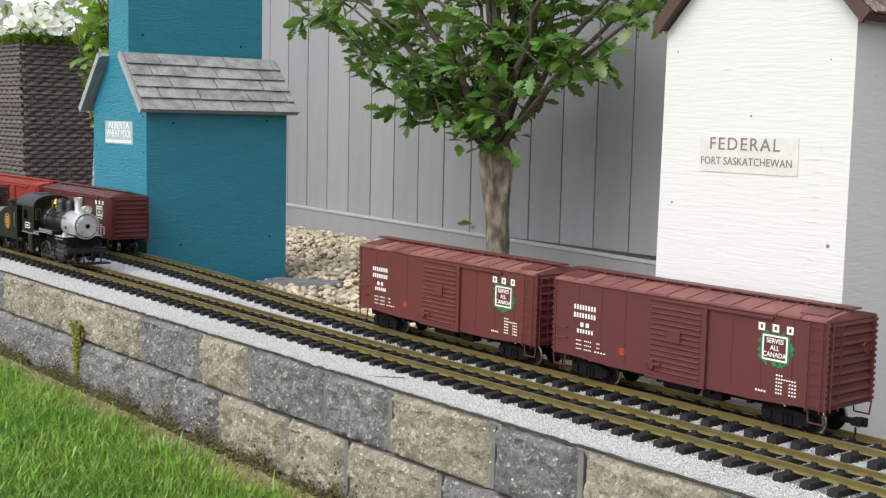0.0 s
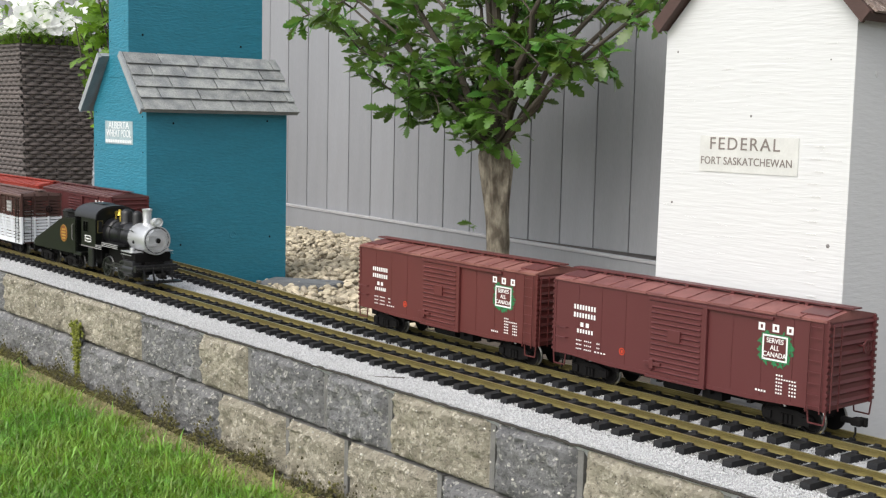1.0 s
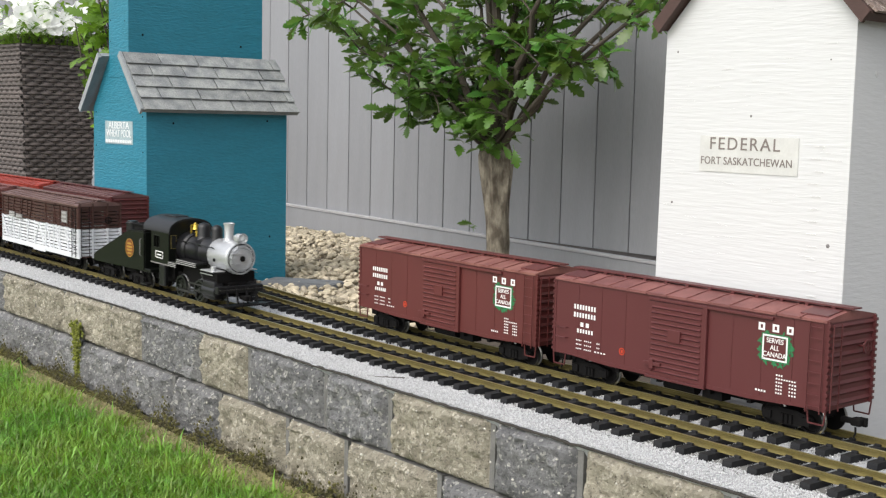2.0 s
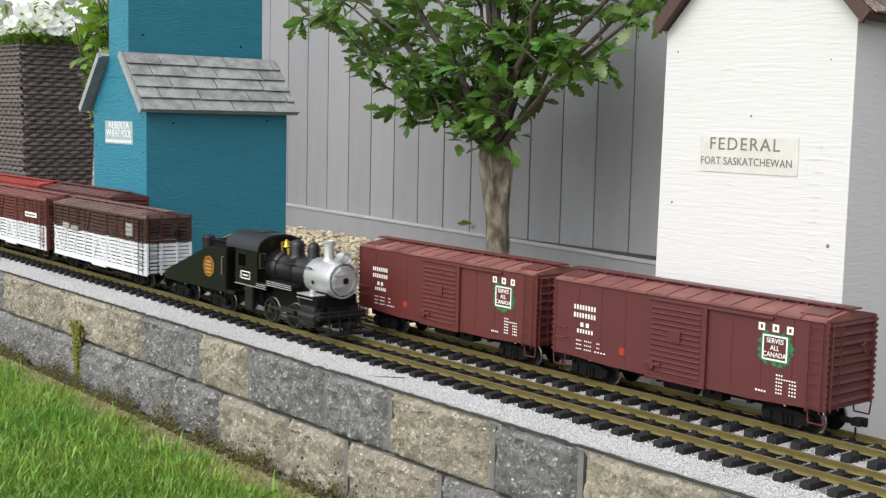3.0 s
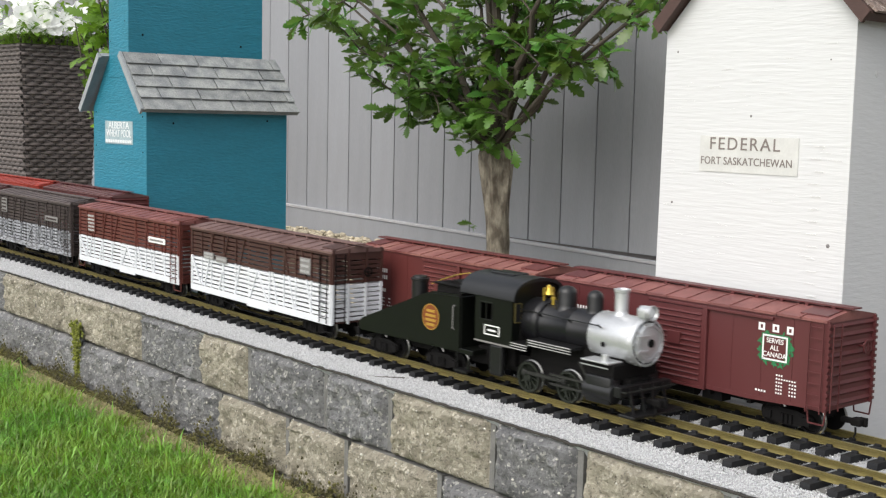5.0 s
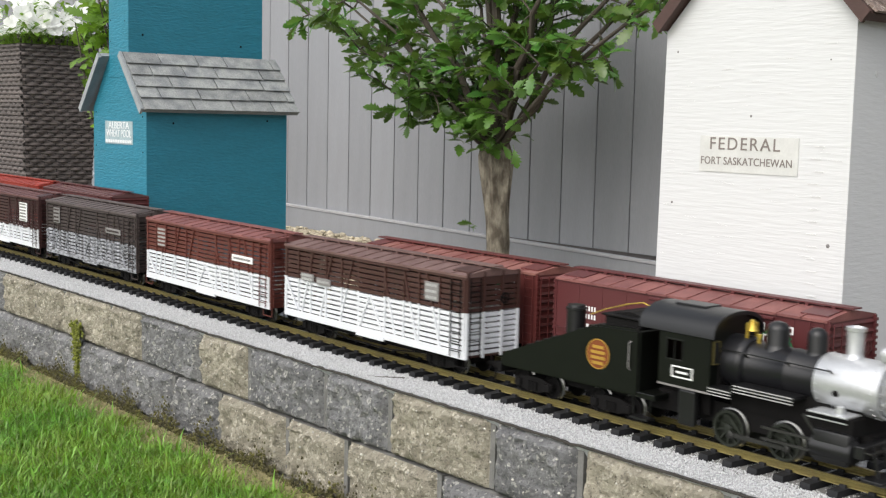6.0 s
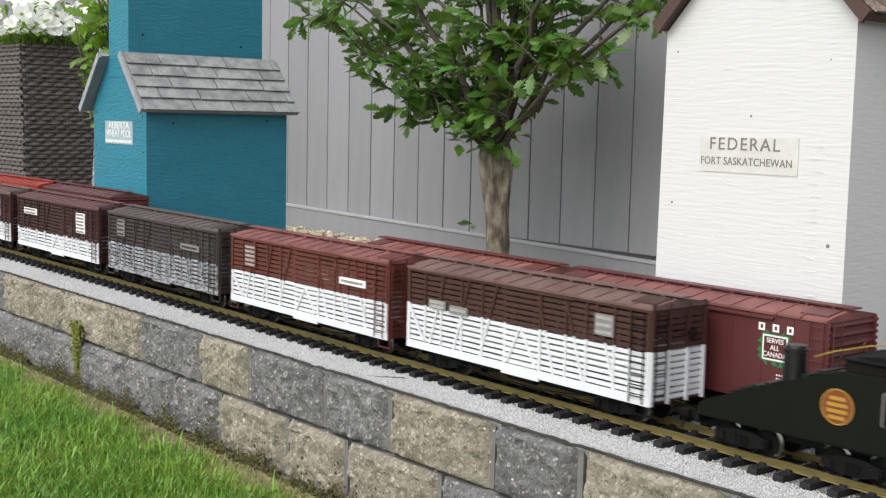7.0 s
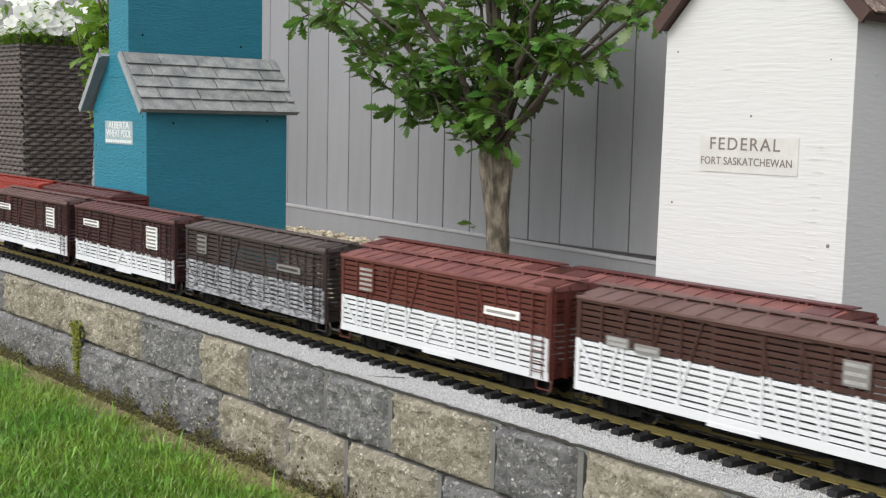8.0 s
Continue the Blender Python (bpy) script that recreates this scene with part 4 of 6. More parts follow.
def stock_car(label, up_mat, low_mat, roof_mat, signs, end_white=False, zw=0.0925):
    car = thing("stock_car", label, "stock car", "moving train of stock cars", at=pose(0, 0, 0))
    L, half, z0, z1 = 0.452, 0.0486, 0.0315, 0.1435
    u = -L / 2
    pitch = 0.00742
    side_slat = BM()
    box(side_slat, u + 0.004, -u - 0.004, -0.0014, 0.0014, -0.0027, 0.0027, 0.0003)
    up = mesh_of("slat", side_slat, up_mat)
    low_bm = BM()
    box(low_bm, u + 0.004, -u - 0.004, -0.0014, 0.0014, -0.0025, 0.0025, 0.0003)
    low = mesh_of("slat", low_bm, low_mat)
    e_bm = BM()
    box(e_bm, -0.0009, 0.0009, -half + 0.003, half - 0.003, -0.0026, 0.0026, 0.0003)
    e_up = mesh_of("end_slat", e_bm, up_mat)
    e_bm = BM()
    box(e_bm, -0.0009, 0.0009, -half + 0.003, half - 0.003, -0.0026, 0.0026, 0.0003)
    e_low = mesh_of("end_slat", e_bm, low_mat if end_white else up_mat)
    n = 15
    for i in range(n):
        z = z0 + 0.0040 + i * pitch
        lowish = z < zw
        for s in (-1, 1):
            piece("slat", low if lowish else up, None, car, at=pose(0, s * (half - 0.002), z))
        for s in (-1, 1):
            piece("end_slat", e_low if lowish else e_up, None, car, at=pose(s * (-u - 0.002), 0, z))
    posts = [0.004, 0.040, 0.075, 0.118, 0.160, 0.205, 0.270, 0.315, 0.350, 0.395, 0.420, L - 0.004]
    for s in (-1, 1):
        y0, y1 = sorted((s * (half - 0.0012), s * (half + 0.0012)))
        for mat, za, zb, name in ((up_mat, zw, z1, ""), (low_mat, z0 - 0.003, zw, "")):
            bm = BM()
            box(bm, -0.0015, 0.0015, y0, y1, za, zb)
            thin = mesh_of("post", bm, mat)
            bm = BM()
            box(bm, -0.0022, 0.0022, y0, y1, za, zb)
            stout = mesh_of("post", bm, mat)
            for i, x in enumerate(posts):
                piece("post", stout if i in (0, len(posts) - 1, 5, 6) else thin, None, car, at=pose(u + x, 0, 0))
        za, zb = z0 + 0.006, z1 - 0.004
        for xa, xb in ((0.050, 0.082), (0.102, 0.134), (0.156, 0.190), (0.296, 0.264), (0.346, 0.314), (0.398, 0.366)):
            xm = xa + (xb - xa) * (zw - za) / (zb - za)      # each brace changes colour with the boards
            for mat, p, q in ((low_mat, (xa, za), (xm, zw)), (up_mat, (xm, zw), (xb, zb))):
                bm = BM()
                bar(bm, (u + p[0], s * (half + 0.0002), p[1]), (u + q[0], s * (half + 0.0002), q[1]), 0.0024, 0.0030)
                part("brace", bm, mat, car)
        for xa, xb in ((0.236, 0.212), (0.236, 0.266), (0.006, 0.040)):
            bm = BM()
            bar(bm, (u + xa, s * (half + 0.0022), zw - 0.002), (u + xb, s * (half + 0.0022), z0 + 0.010), 0.0026, 0.0030)
            part("brace", bm, low_mat, car)
        bm = BM()
        box(bm, u, -u, y0, y1, z0 - 0.0035, z0 + 0.0075, 0.0004)
        part("side_sill", bm, low_mat, car)
        bm = BM()
        box(bm, u, -u, y0, y1, z1 - 0.006, z1, 0.0004)
        part("top_plate", bm, up_mat, car)
        d0, d1 = u + 0.205, u + 0.270
        bm = BM()
        box(bm, d0 - 0.006, d1 + 0.06, *sorted((s * (half + 0.0010), s * (half + 0.0034))), z1 - 0.0065, z1 - 0.0035)
        door = part("door", bm, up_mat, car, "slatted sliding door")
        bm = BM()
        box(bm, d0 - 0.002, d1 + 0.002, *sorted((s * (half + 0.0010), s * (half + 0.0032))), z0 - 0.006, z0 - 0.001)
        part("door_rail", bm, low_mat, door)
        for mat, low_half in ((low_mat, True), (up_mat, False)):
            bm = BM()
            box(bm, d0, d1, *sorted((s * (half - 0.0005), s * (half + 0.0016))), -0.0026, 0.0026)
            me = mesh_of("door_slat", bm, mat)
            for i in range(14):
                z = z0 + 0.0040 + i * pitch
                if (z < zw) == low_half:
                    piece("door_slat", me, None, door, at=pose(0, 0, z))
        bm = BM()
        ladder(bm, *sorted((-s * (L - 0.008 + u), -s * (L - 0.028 + u))), s * (half + 0.0040), z0 - 0.001, z1 - 0.006, 8)
        part("ladder", bm, BLACK_DULL if end_white else up_mat, car)
        for e in (-1, 1):
            bm = BM()
            stirrup(bm, e * (-u) - (0.022 if e > 0 else 0.004), e * (-u) + (0.004 if e > 0 else 0.022), s * (half - 0.001), 0.0165, z0)
            part("step", bm, BLACK_DULL if end_white else up_mat, car)
    for e in (-1, 1):
        for mat, za, zb in ((low_mat if end_white else up_mat, z0 - 0.003, zw), (up_mat, zw, z1 + 0.004)):
            bm = BM()
            box(bm, *sorted((e * (-u - 0.001), e * (-u + 0.0018))), -0.002, 0.002, za, zb)
            me = mesh_of("end_post", bm, mat)
            for y in (-half + 0.002, -0.017, 0.017, half - 0.002):
                piece("end_post", me, None, car, at=pose(0, y, 0))
        bm = BM()
        box(bm, *sorted((e * (-u - 0.003), e * (-u - 0.0005))), -half + 0.002, half - 0.002, z1 - 0.014, z1 + 0.003)
        part("end_board", bm, up_mat, car)
        bm = BM()
        ladder_end(bm, e * (-u + 0.0045), -e * (half - 0.004), -e * (half - 0.022), z0, z1 - 0.004, 8)
        part("end_ladder", bm, BLACK_DULL if end_white else up_mat, car)
    bm = BM()
    lathe(bm, (-u + 0.006, 0.016, 0.110), (1, 0, 0), [(0, 0.0060), (0, 0.0080), (0.0016, 0.0080), (0.0016, 0.0060)], 18, False)
    bar(bm, (-u, 0.016, 0.110), (-u + 0.008, 0.016, 0.110), 0.002)
    for k in range(4):
        bar(bm, (-u + 0.007, 0.016, 0.110), (-u + 0.007, 0.016 + 0.007 * math.cos(k * 1.57), 0.110 + 0.007 * math.sin(k * 1.57)), 0.0012)
    part("brake_wheel", bm, BLACK_DULL, car)
    roof = seamed_roof(car, roof_mat, L, half, z1, 0.0085, 15)
    for e in (-1, 1):
        bm = BM()
        prism_x(bm, [(-e * 0.040, z1 + 0.0025), (-e * 0.040, z1 + 0.0042), (-e * 0.010, z1 + 0.0088), (-e * 0.010, z1 + 0.0060)], e * 0.204 - 0.018, e * 0.204 + 0.018)
        part("corner_walk", bm, up_mat, roof)
    bm = BM()
    for y in (-0.0062, 0.0, 0.0062):
        box(bm, u - 0.010, -u + 0.010, y - 0.0027, y + 0.0027, z1 + 0.0105, z1 + 0.0122)
    for i in range(12):
        x = u + L * (i + 0.5) / 12
        box(bm, x - 0.002, x + 0.002, -0.009, 0.009, z1 + 0.0070, z1 + 0.0106)
    part("running_board", bm, roof_mat, car, "roof walk of three planks")
    bm = BM()
    box(bm, u + 0.002, -u - 0.002, -half + 0.003, half - 0.003, z0 - 0.002, z0 + 0.002)
    part("floor_deck", bm, up_mat, car)
    bm = BM()
    box(bm, u + 0.11, -u - 0.11, -0.030, 0.030, 0.0170, z0 - 0.002)
    box(bm, u + 0.02, -u - 0.02, -0.014, 0.014, 0.0180, z0 - 0.002)
    for x in (-0.11, -0.04, 0.04, 0.11):
        box(bm, x - 0.003, x + 0.003, -0.044, 0.044, 0.023, z0 - 0.002)
    tube(bm, [(-0.03, -0.028, 0.021), (0.02, -0.028, 0.021)], [0.008, 0.008], 10)
    bar(bm, (u + 0.06, -0.044, 0.026), (-0.05, -0.044, 0.014), 0.0016)
    bar(bm, (-0.05, -0.044, 0.014), (0.05, -0.044, 0.014), 0.0016)
    bar(bm, (0.05, -0.044, 0.014), (-u - 0.06, -0.044, 0.026), 0.0016)
    part("underframe", bm, BLACK_DULL, car)
    for x0, x1, a, b, field, ink in signs:
        bm = BM()
        box(bm, u + x0, u + x1, -half - 0.0026, -half - 0.0008, a, b, 0.0003)
        sign = part("sign", bm, field, car, "small painted sign plate")
        bm = BM()
        rows = max(1, round((b - a) / 0.0075))
        for k in range(rows):
            z = b - (b - a) * (k + 0.5) / rows
            m = max(2, int((x1 - x0) / 0.006))
            for q in range(m):
                xa = x0 + (x1 - x0) * (0.08 + 0.84 * q / m)
                box(bm, u + xa, u + xa + (x1 - x0) * 0.62 / m, -half - 0.0031, -half - 0.0025, z - 0.0019, z + 0.0019)
        part("lettering", bm, ink, sign)
    add_trucks(car, 0.160)
    add_couplers(car, -u)
    return car


def cab_arc(half, low, top, n=14, grow=0.0):
    return [(-(half + grow) * math.cos(math.pi * i / n), low + (top + grow - low) * math.sin(math.pi * i / n) ** 0.75) for i in range(n + 1)]


def locomotive():
    lo = thing("steam_locomotive", "black model steam switcher with a silver smokebox", "locomotive", at=pose(0, 0, 0))
    zc = 0.0915
    bm = BM()
    lathe(bm, (0.025, 0, zc), (1, 0, 0), [(0, 0.0255), (0.035, 0.0262), (0.036, 0.0268), (0.039, 0.0268), (0.040, 0.0262), (0.085, 0.0265), (0.086, 0.0271), (0.089, 0.0271), (0.090, 0.0265), (0.128, 0.0268)], 32)
    part("boiler", bm, BOILER, lo, "graphite-black boiler with bands", True)
    bm = BM()
    lathe(bm, (0.150, 0, zc), (1, 0, 0), [(0, 0.0285), (0.002, 0.0295), (0.066, 0.0295), (0.070, 0.0290), (0.072, 0.0270), (0.072, 0.024)], 36)
    for i in range(22):
        a = 2 * math.pi * i / 22
        for x in (0.1535, 0.2165):
            tube(bm, [(x, 0.0290 * math.cos(a), zc + 0.0290 * math.sin(a)), (x, 0.0304 * math.cos(a), zc + 0.0304 * math.sin(a))], [0.0010, 0.0007], 6)
    smoke = part("smokebox", bm, SILVER, lo, "silver painted smokebox", True)
    bm = BM()
    lathe(bm, (0.022, 0, zc + 0.001), (1, 0, 0), [(0, 0.0300), (0.030, 0.0305), (0.034, 0.0300), (0.037, 0.0270)], 32)
    part("firebox_jacket", bm, BOILER, lo, "stepped black firebox jacket", True)
    for sd in (-1, 1):
        bm = BM()
        lathe(bm, (0.178, sd * 0.0285, zc - 0.006), (0, sd, 0), [(0, 0.0036), (0.0018, 0.0032), (0.0020, 0.001)], 12)
        part("washout_plug", bm, BLACK_DULL, smoke, "small black plug")
        bm = BM()
        lathe(bm, (0.190, sd * 0.037, 0.0672), (0, 0, 1), [(0, 0.0052), (0.008, 0.0048), (0.0086, 0.0030)], 14)
        part("valve", bm, SILVER, smoke, "silver valve on the apron", True)
    bm = BM()
    lathe(bm, (0.2205, 0, zc), (1, 0, 0), [(0, 0.0292), (0.0035, 0.0292), (0.0042, 0.0275), (0.0020, 0.0255)], 36)
    part("front_ring", bm, SILVER, smoke, "raised silver ring", True)
    bm = BM()
    lathe(bm, (0.221, 0, zc), (1, 0, 0), [(0, 0.0245), (0.003, 0.0245), (0.0045, 0.022), (0.0065, 0.016), (0.0075, 0.010)], 32)
    for i in range(10):
        a = 2 * math.pi * i / 10
        box(bm, 0.222, 0.2265, 0.0235 * math.cos(a) - 0.0016, 0.0235 * math.cos(a) + 0.0016, zc + 0.0235 * math.sin(a) - 0.0016, zc + 0.0235 * math.sin(a) + 0.0016)
    for r_in in (0.0150, 0.0195):                # stepped rings pressed in the door
        lathe(bm, (0.2235, 0, zc), (1, 0, 0), [(0, r_in), (0.0045, r_in), (0.0045, r_in + 0.0016), (0, r_in + 0.0016)], 30, False)
    box(bm, 0.2265, 0.2300, -0.024, -0.004, zc + 0.008, zc + 0.0105)
    box(bm, 0.2265, 0.2300, -0.024, -0.004, zc - 0.0105, zc - 0.008)
    part("smokebox_door", bm, SILVER, smoke, "round silver door with dogs", True)
    bm = BM()
    lathe(bm, (0.2225, 0, zc), (1, 0, 0), [(0, 0.0246), (0.0008, 0.0262), (0.0008, 0.0246)], 32, False)
    part("door_joint", bm, BLACK_DULL, smoke)
    bm = BM()
    lathe(bm, (0.228, 0, zc), (1, 0, 0), [(0, 0.0052), (0.0020, 0.0052), (0.0026, 0.003)], 20)
    part("number_disc", bm, BLACK_DULL, smoke, "dark round plate", True)
    bm = BM()
    lathe(bm, (0.180, 0, zc + 0.026), (0, 0, 1), [(0, 0.0125), (0.004, 0.0090), (0.007, 0.0082), (0.030, 0.0088), (0.0305, 0.0100), (0.034, 0.0102), (0.0345, 0.0085), (0.030, 0.0070)], 28)
    part("smokestack", bm, SILVER, lo, "tapered silver smokestack", True)
    bm = BM()
    lathe(bm, (0.212, 0, 0.128), (1, 0, 0), [(0, 0.006), (0.001, 0.0080), (0.016, 0.0085), (0.0165, 0.0095), (0.019, 0.0095), (0.019, 0.0080), (0.013, 0.0050)], 24)
    box(bm, 0.214, 0.224, -0.006, 0.006, 0.1185, 0.1225)
    box(bm, 0.214, 0.227, -0.0105, -0.0070, 0.1230, 0.1330, 0.0008)
    hl = part("headlight", bm, SILVER, lo, "silver headlight housing", True)
    bm = BM()
    lathe(bm, (0.2265, 0, 0.128), (1, 0, 0), [(0, 0.0070), (0.002, 0.0055), (0.003, 0.002)], 16)
    part("lens", bm, PALE_INK, hl, "pale lens", True)
    for x, r, name in ((0.087, 0.0125, "sand_dome"), (0.136, 0.0105, "steam_dome")):
        bm = BM()
        lathe(bm, (x, 0, zc + 0.020), (0, 0, 1), [(0, r * 1.35), (0.005, r * 1.08), (0.008, r), (0.024, r), (0.028, r * 0.9), (0.0315, r * 0.6), (0.033, r * 0.2)], 26)
        part(name, bm, BLACK, lo, smooth=True)
    bm = BM()
    lathe(bm, (0.053, 0, 0.1290), (0, 0, 1), [(0, 0.0068), (0.0015, 0.0058), (0.006, 0.0044), (0.009, 0.0036), (0.0105, 0.0015)], 18)
    for s in (-1, 1):
        bar(bm, (0.053, s * 0.0085, 0.1150), (0.053, s * 0.0085, 0.1370), 0.0022)
    bar(bm, (0.053, -0.0085, 0.1370), (0.053, 0.0085, 0.1370), 0.0022)
    lathe(bm, (0.053, 0, 0.1375), (0, 0, 1), [(0, 0.0025), (0.002, 0.003), (0.004, 0.001)], 10)
    part("bell", bm, GOLD, lo, "shiny gold bell in its yoke", True)
    bm = BM()
    lathe(bm, (0.066, -0.004, 0.113), (0, 0, 1), [(0, 0.002), (0.010, 0.002), (0.0105, 0.003), (0.014, 0.003), (0.0145, 0.001)], 10)
    part("whistle", bm, GOLD, lo, smooth=True)
    # cab
    for s in (-1, 1):
        y0, y1 = sorted((s * 0.0430, s * 0.0450))
        bm = BM()
        box(bm, -0.040, -0.029, y0, y1, 0.060, 0.122)
        box(bm, -0.006, 0.032, y0, y1, 0.060, 0.122)
        box(bm, -0.029, -0.006, y0, y1, 0.060, 0.090)
        box(bm, -0.029, -0.006, y0, y1, 0.112, 0.122)
        side = part("cab_side", bm, GREEN_BLACK, lo, "very dark green cab side")
        bm = BM()
        for a in ((-0.0300, -0.0285, 0.089, 0.113), (-0.0065, -0.0050, 0.089, 0.113), (-0.0300, -0.0050, 0.0885, 0.0900), (-0.0300, -0.0050, 0.1120, 0.1135), (-0.0180, -0.0170, 0.090, 0.112)):
            box(bm, a[0], a[1], *sorted((s * 0.0445, s * 0.0458)), a[2], a[3])
        part("window_frame", bm, BLACK, side)
        bm = BM()
        for a in ((-0.021, 0.009, 0.0815, 0.0830), (-0.021, 0.009, 0.0695, 0.0710), (-0.021, -0.0195, 0.0695, 0.0830), (0.0075, 0.009, 0.0695, 0.0830), (-0.014, 0.002, 0.0748, 0.0772)):
            box(bm, a[0], a[1], *sorted((s * 0.0450, s * 0.0456)), a[2], a[3])
        part("number_panel", bm, LETTER, side, "white bordered panel, too small to read")
        bm = BM()
        box(bm, -0.040, 0.032, *sorted((s * 0.0446, s * 0.0462)), 0.0585, 0.0605)
        part("sill_strip", bm, SIGN_GREY, side)
    bm = BM()
    arc = cab_arc(0.0430, 0.121, 0.1445)
    prism_x(bm, [(-0.0430, 0.060)] + arc + [(0.0430, 0.060)], 0.0290, 0.0315)
    fw = part("cab_front", bm, GREEN_BLACK, lo)
    for s in (-1, 1):
        bm = BM()
        box(bm, 0.0314, 0.0328, *sorted((s * 0.030, s * 0.0395)), 0.092, 0.116)
        part("front_window", bm, CAB_ROOF, fw, "small dark front window")
        bm = BM()
        for y_a, y_b, z_a, z_b in ((0.0290, 0.0300, 0.091, 0.117), (0.0395, 0.0405, 0.091, 0.117), (0.0300, 0.0395, 0.091, 0.092), (0.0300, 0.0395, 0.116, 0.117)):
            box(bm, 0.0314, 0.0334, *sorted((s * y_a, s * y_b)), z_a, z_b)
        part("window_frame", bm, BRASS, fw, "thin brass window frame")
    bm = BM()
    outer, inner = cab_arc(0.0430, 0.1205, 0.1445, grow=0.0040), cab_arc(0.0430, 0.1195, 0.1425, grow=0.0015)
    prism_x(bm, outer + inner[::-1], -0.070, 0.037)
    roof = part("cab_roof", bm, CAB_ROOF, lo, "arched dark grey cab roof", True)
    bm = BM()
    box(bm, -0.045, 0.000, -0.014, 0.014, 0.1465, 0.1498, 0.001)
    part("roof_hatch", bm, CAB_ROOF, roof)
    bm = BM()
    box(bm, -0.038, 0.030, -0.041, 0.041, 0.056, 0.062)
    box(bm, -0.010, 0.034, -0.030, 0.030, 0.062, 0.105)
    box(bm, -0.012, 0.020, -0.026, 0.026, 0.030, 0.066)
    box(bm, 0.164, 0.206, -0.040, 0.040, 0.044, 0.0648, 0.002)
    box(bm, 0.172, 0.205, -0.020, 0.020, 0.0598, 0.072)
    box(bm, 0.045, 0.168, -0.021, 0.021, 0.044, 0.074)
    part("firebox", bm, BLACK_DULL, lo)
    # running boards with white edges, cylinders, pilot
    for s in (-1, 1):
        bm = BM()
        prism(bm, [(0.030, 0.0640), (0.062, 0.0640), (0.066, 0.0720), (0.140, 0.0720), (0.140, 0.0755), (0.062, 0.0755), (0.058, 0.0675), (0.030, 0.0675)], *sorted((s * 0.022, s * 0.0450)))
        rb = part("running_board", bm, BLACK, lo)
        bm = BM()
        for dz in (0.0, 0.0033, 0.0066):
            bar(bm, (0.031, s * 0.0455, 0.0660 - dz), (0.061, s * 0.0455, 0.0660 - dz), 0.0010)
            bar(bm, (0.064, s * 0.0455, 0.0745 - dz), (0.139, s * 0.0455, 0.0745 - dz), 0.0010)
        part("step_edge", bm, SIGN_INK, rb, "thin white step edges")
        bm = BM()
        box(bm, 0.158, 0.203, *sorted((s * 0.020, s * 0.0465)), 0.0655, 0.0675, 0.0005)
        bar(bm, (0.158, s * 0.0462, 0.0610), (0.203, s * 0.0462, 0.0610), 0.0012)
        part("front_apron", bm, SILVER, rb, "silver apron beside the smokebox")
        bm = BM()
        box(bm, 0.164, 0.206, *sorted((s * 0.024, s * 0.0450)), 0.0160, 0.0500, 0.003)
        lathe(bm, (0.160, s * 0.035, 0.030), (1, 0, 0), [(0, 0.009), (0.002, 0.0125), (0.048, 0.0125), (0.050, 0.009)], 18)
        part("cylinder", bm, BLACK, lo, smooth=True)
        bm = BM()
        bar(bm, (0.150, s * 0.040, 0.060), (0.166, s * 0.042, 0.044), 0.0026)
        part("valve_link", bm, ROD, lo, "grey steel link")
        for z in (0.036, 0.024):
            bm = BM()
            bar(bm, (0.100, s * 0.0400, z), (0.165, s * 0.0400, z), 0.0026)
            part("crosshead_guide", bm, ROD, lo, "grey steel guide")
        bm = BM()
        tube(bm, [(0.034, s * 0.0300, 0.1090), (0.172, s * 0.0310, 0.1075)], [0.0009, 0.0009], 6)
        for x in (0.065, 0.118, 0.170):
            tube(bm, [(x, s * 0.0240, 0.1040), (x, s * 0.0312, 0.1085)], [0.0012, 0.0012], 6)
        part("handrail", bm, BLACK, lo)
        bm = BM()
        box(bm, -0.012, 0.012, *sorted((s * 0.034, s * 0.0435)), 0.016, 0.058, 0.003)
        part("injector_tank", bm, BLACK, lo)
    bm = BM()
    box(bm, -0.060, 0.215, -0.0185, 0.0185, 0.022, 0.046)
    part("main_frame", bm, BLACK_DULL, lo)
    bm = BM()
    box(bm, 0.213, 0.224, -0.0465, 0.0465, 0.0290, 0.0420, 0.001)
    for s in (-1, 1):
        bar(bm, (0.224, s * 0.030, 0.040), (0.232, s * 0.030, 0.010), 0.003)
        bar(bm, (0.224, s * 0.010, 0.040), (0.232, s * 0.010, 0.010), 0.003)
    box(bm, 0.222, 0.246, -0.046, 0.046, 0.0070, 0.0105, 0.0008)
    pilot = part("pilot", bm, BLACK, lo, "black pilot beam and footboard")
    bm = BM()
    bar(bm, (0.231, -0.046, 0.0365), (0.231, 0.046, 0.0365), 0.0016)
    for y in (-0.044, 0.044, -0.012, 0.012):
        bar(bm, (0.223, y, 0.0365), (0.231, y, 0.0365), 0.0014)
    part("grab_bar", bm, ROD, pilot, "grey grab bar")
    piece("coupler", COUPLER, None, lo, "black knuckle coupler", at=pose(0.224, 0, 0.002))
    # drivers with spokes
    bm = BM()
    for s in (-1, 1):
        f, r, y = s, DRIVER_R, s * 0.0215
        lathe(bm, (0, y, 0), (0, 1, 0), [(-0.0025 * f, r * 0.80), (-0.0025 * f, r + 0.0018), (-0.0010 * f, r + 0.0018), (-0.0003 * f, r), (0.0055 * f, r * 0.98), (0.0055 * f, r * 0.82), (-0.0020 * f, r * 0.80)], 30)
        lathe(bm, (0, y, 0), (0, 1, 0), [(-0.002 * f, 0.005), (0.006 * f, 0.005), (0.0065 * f, 0.003)], 14)
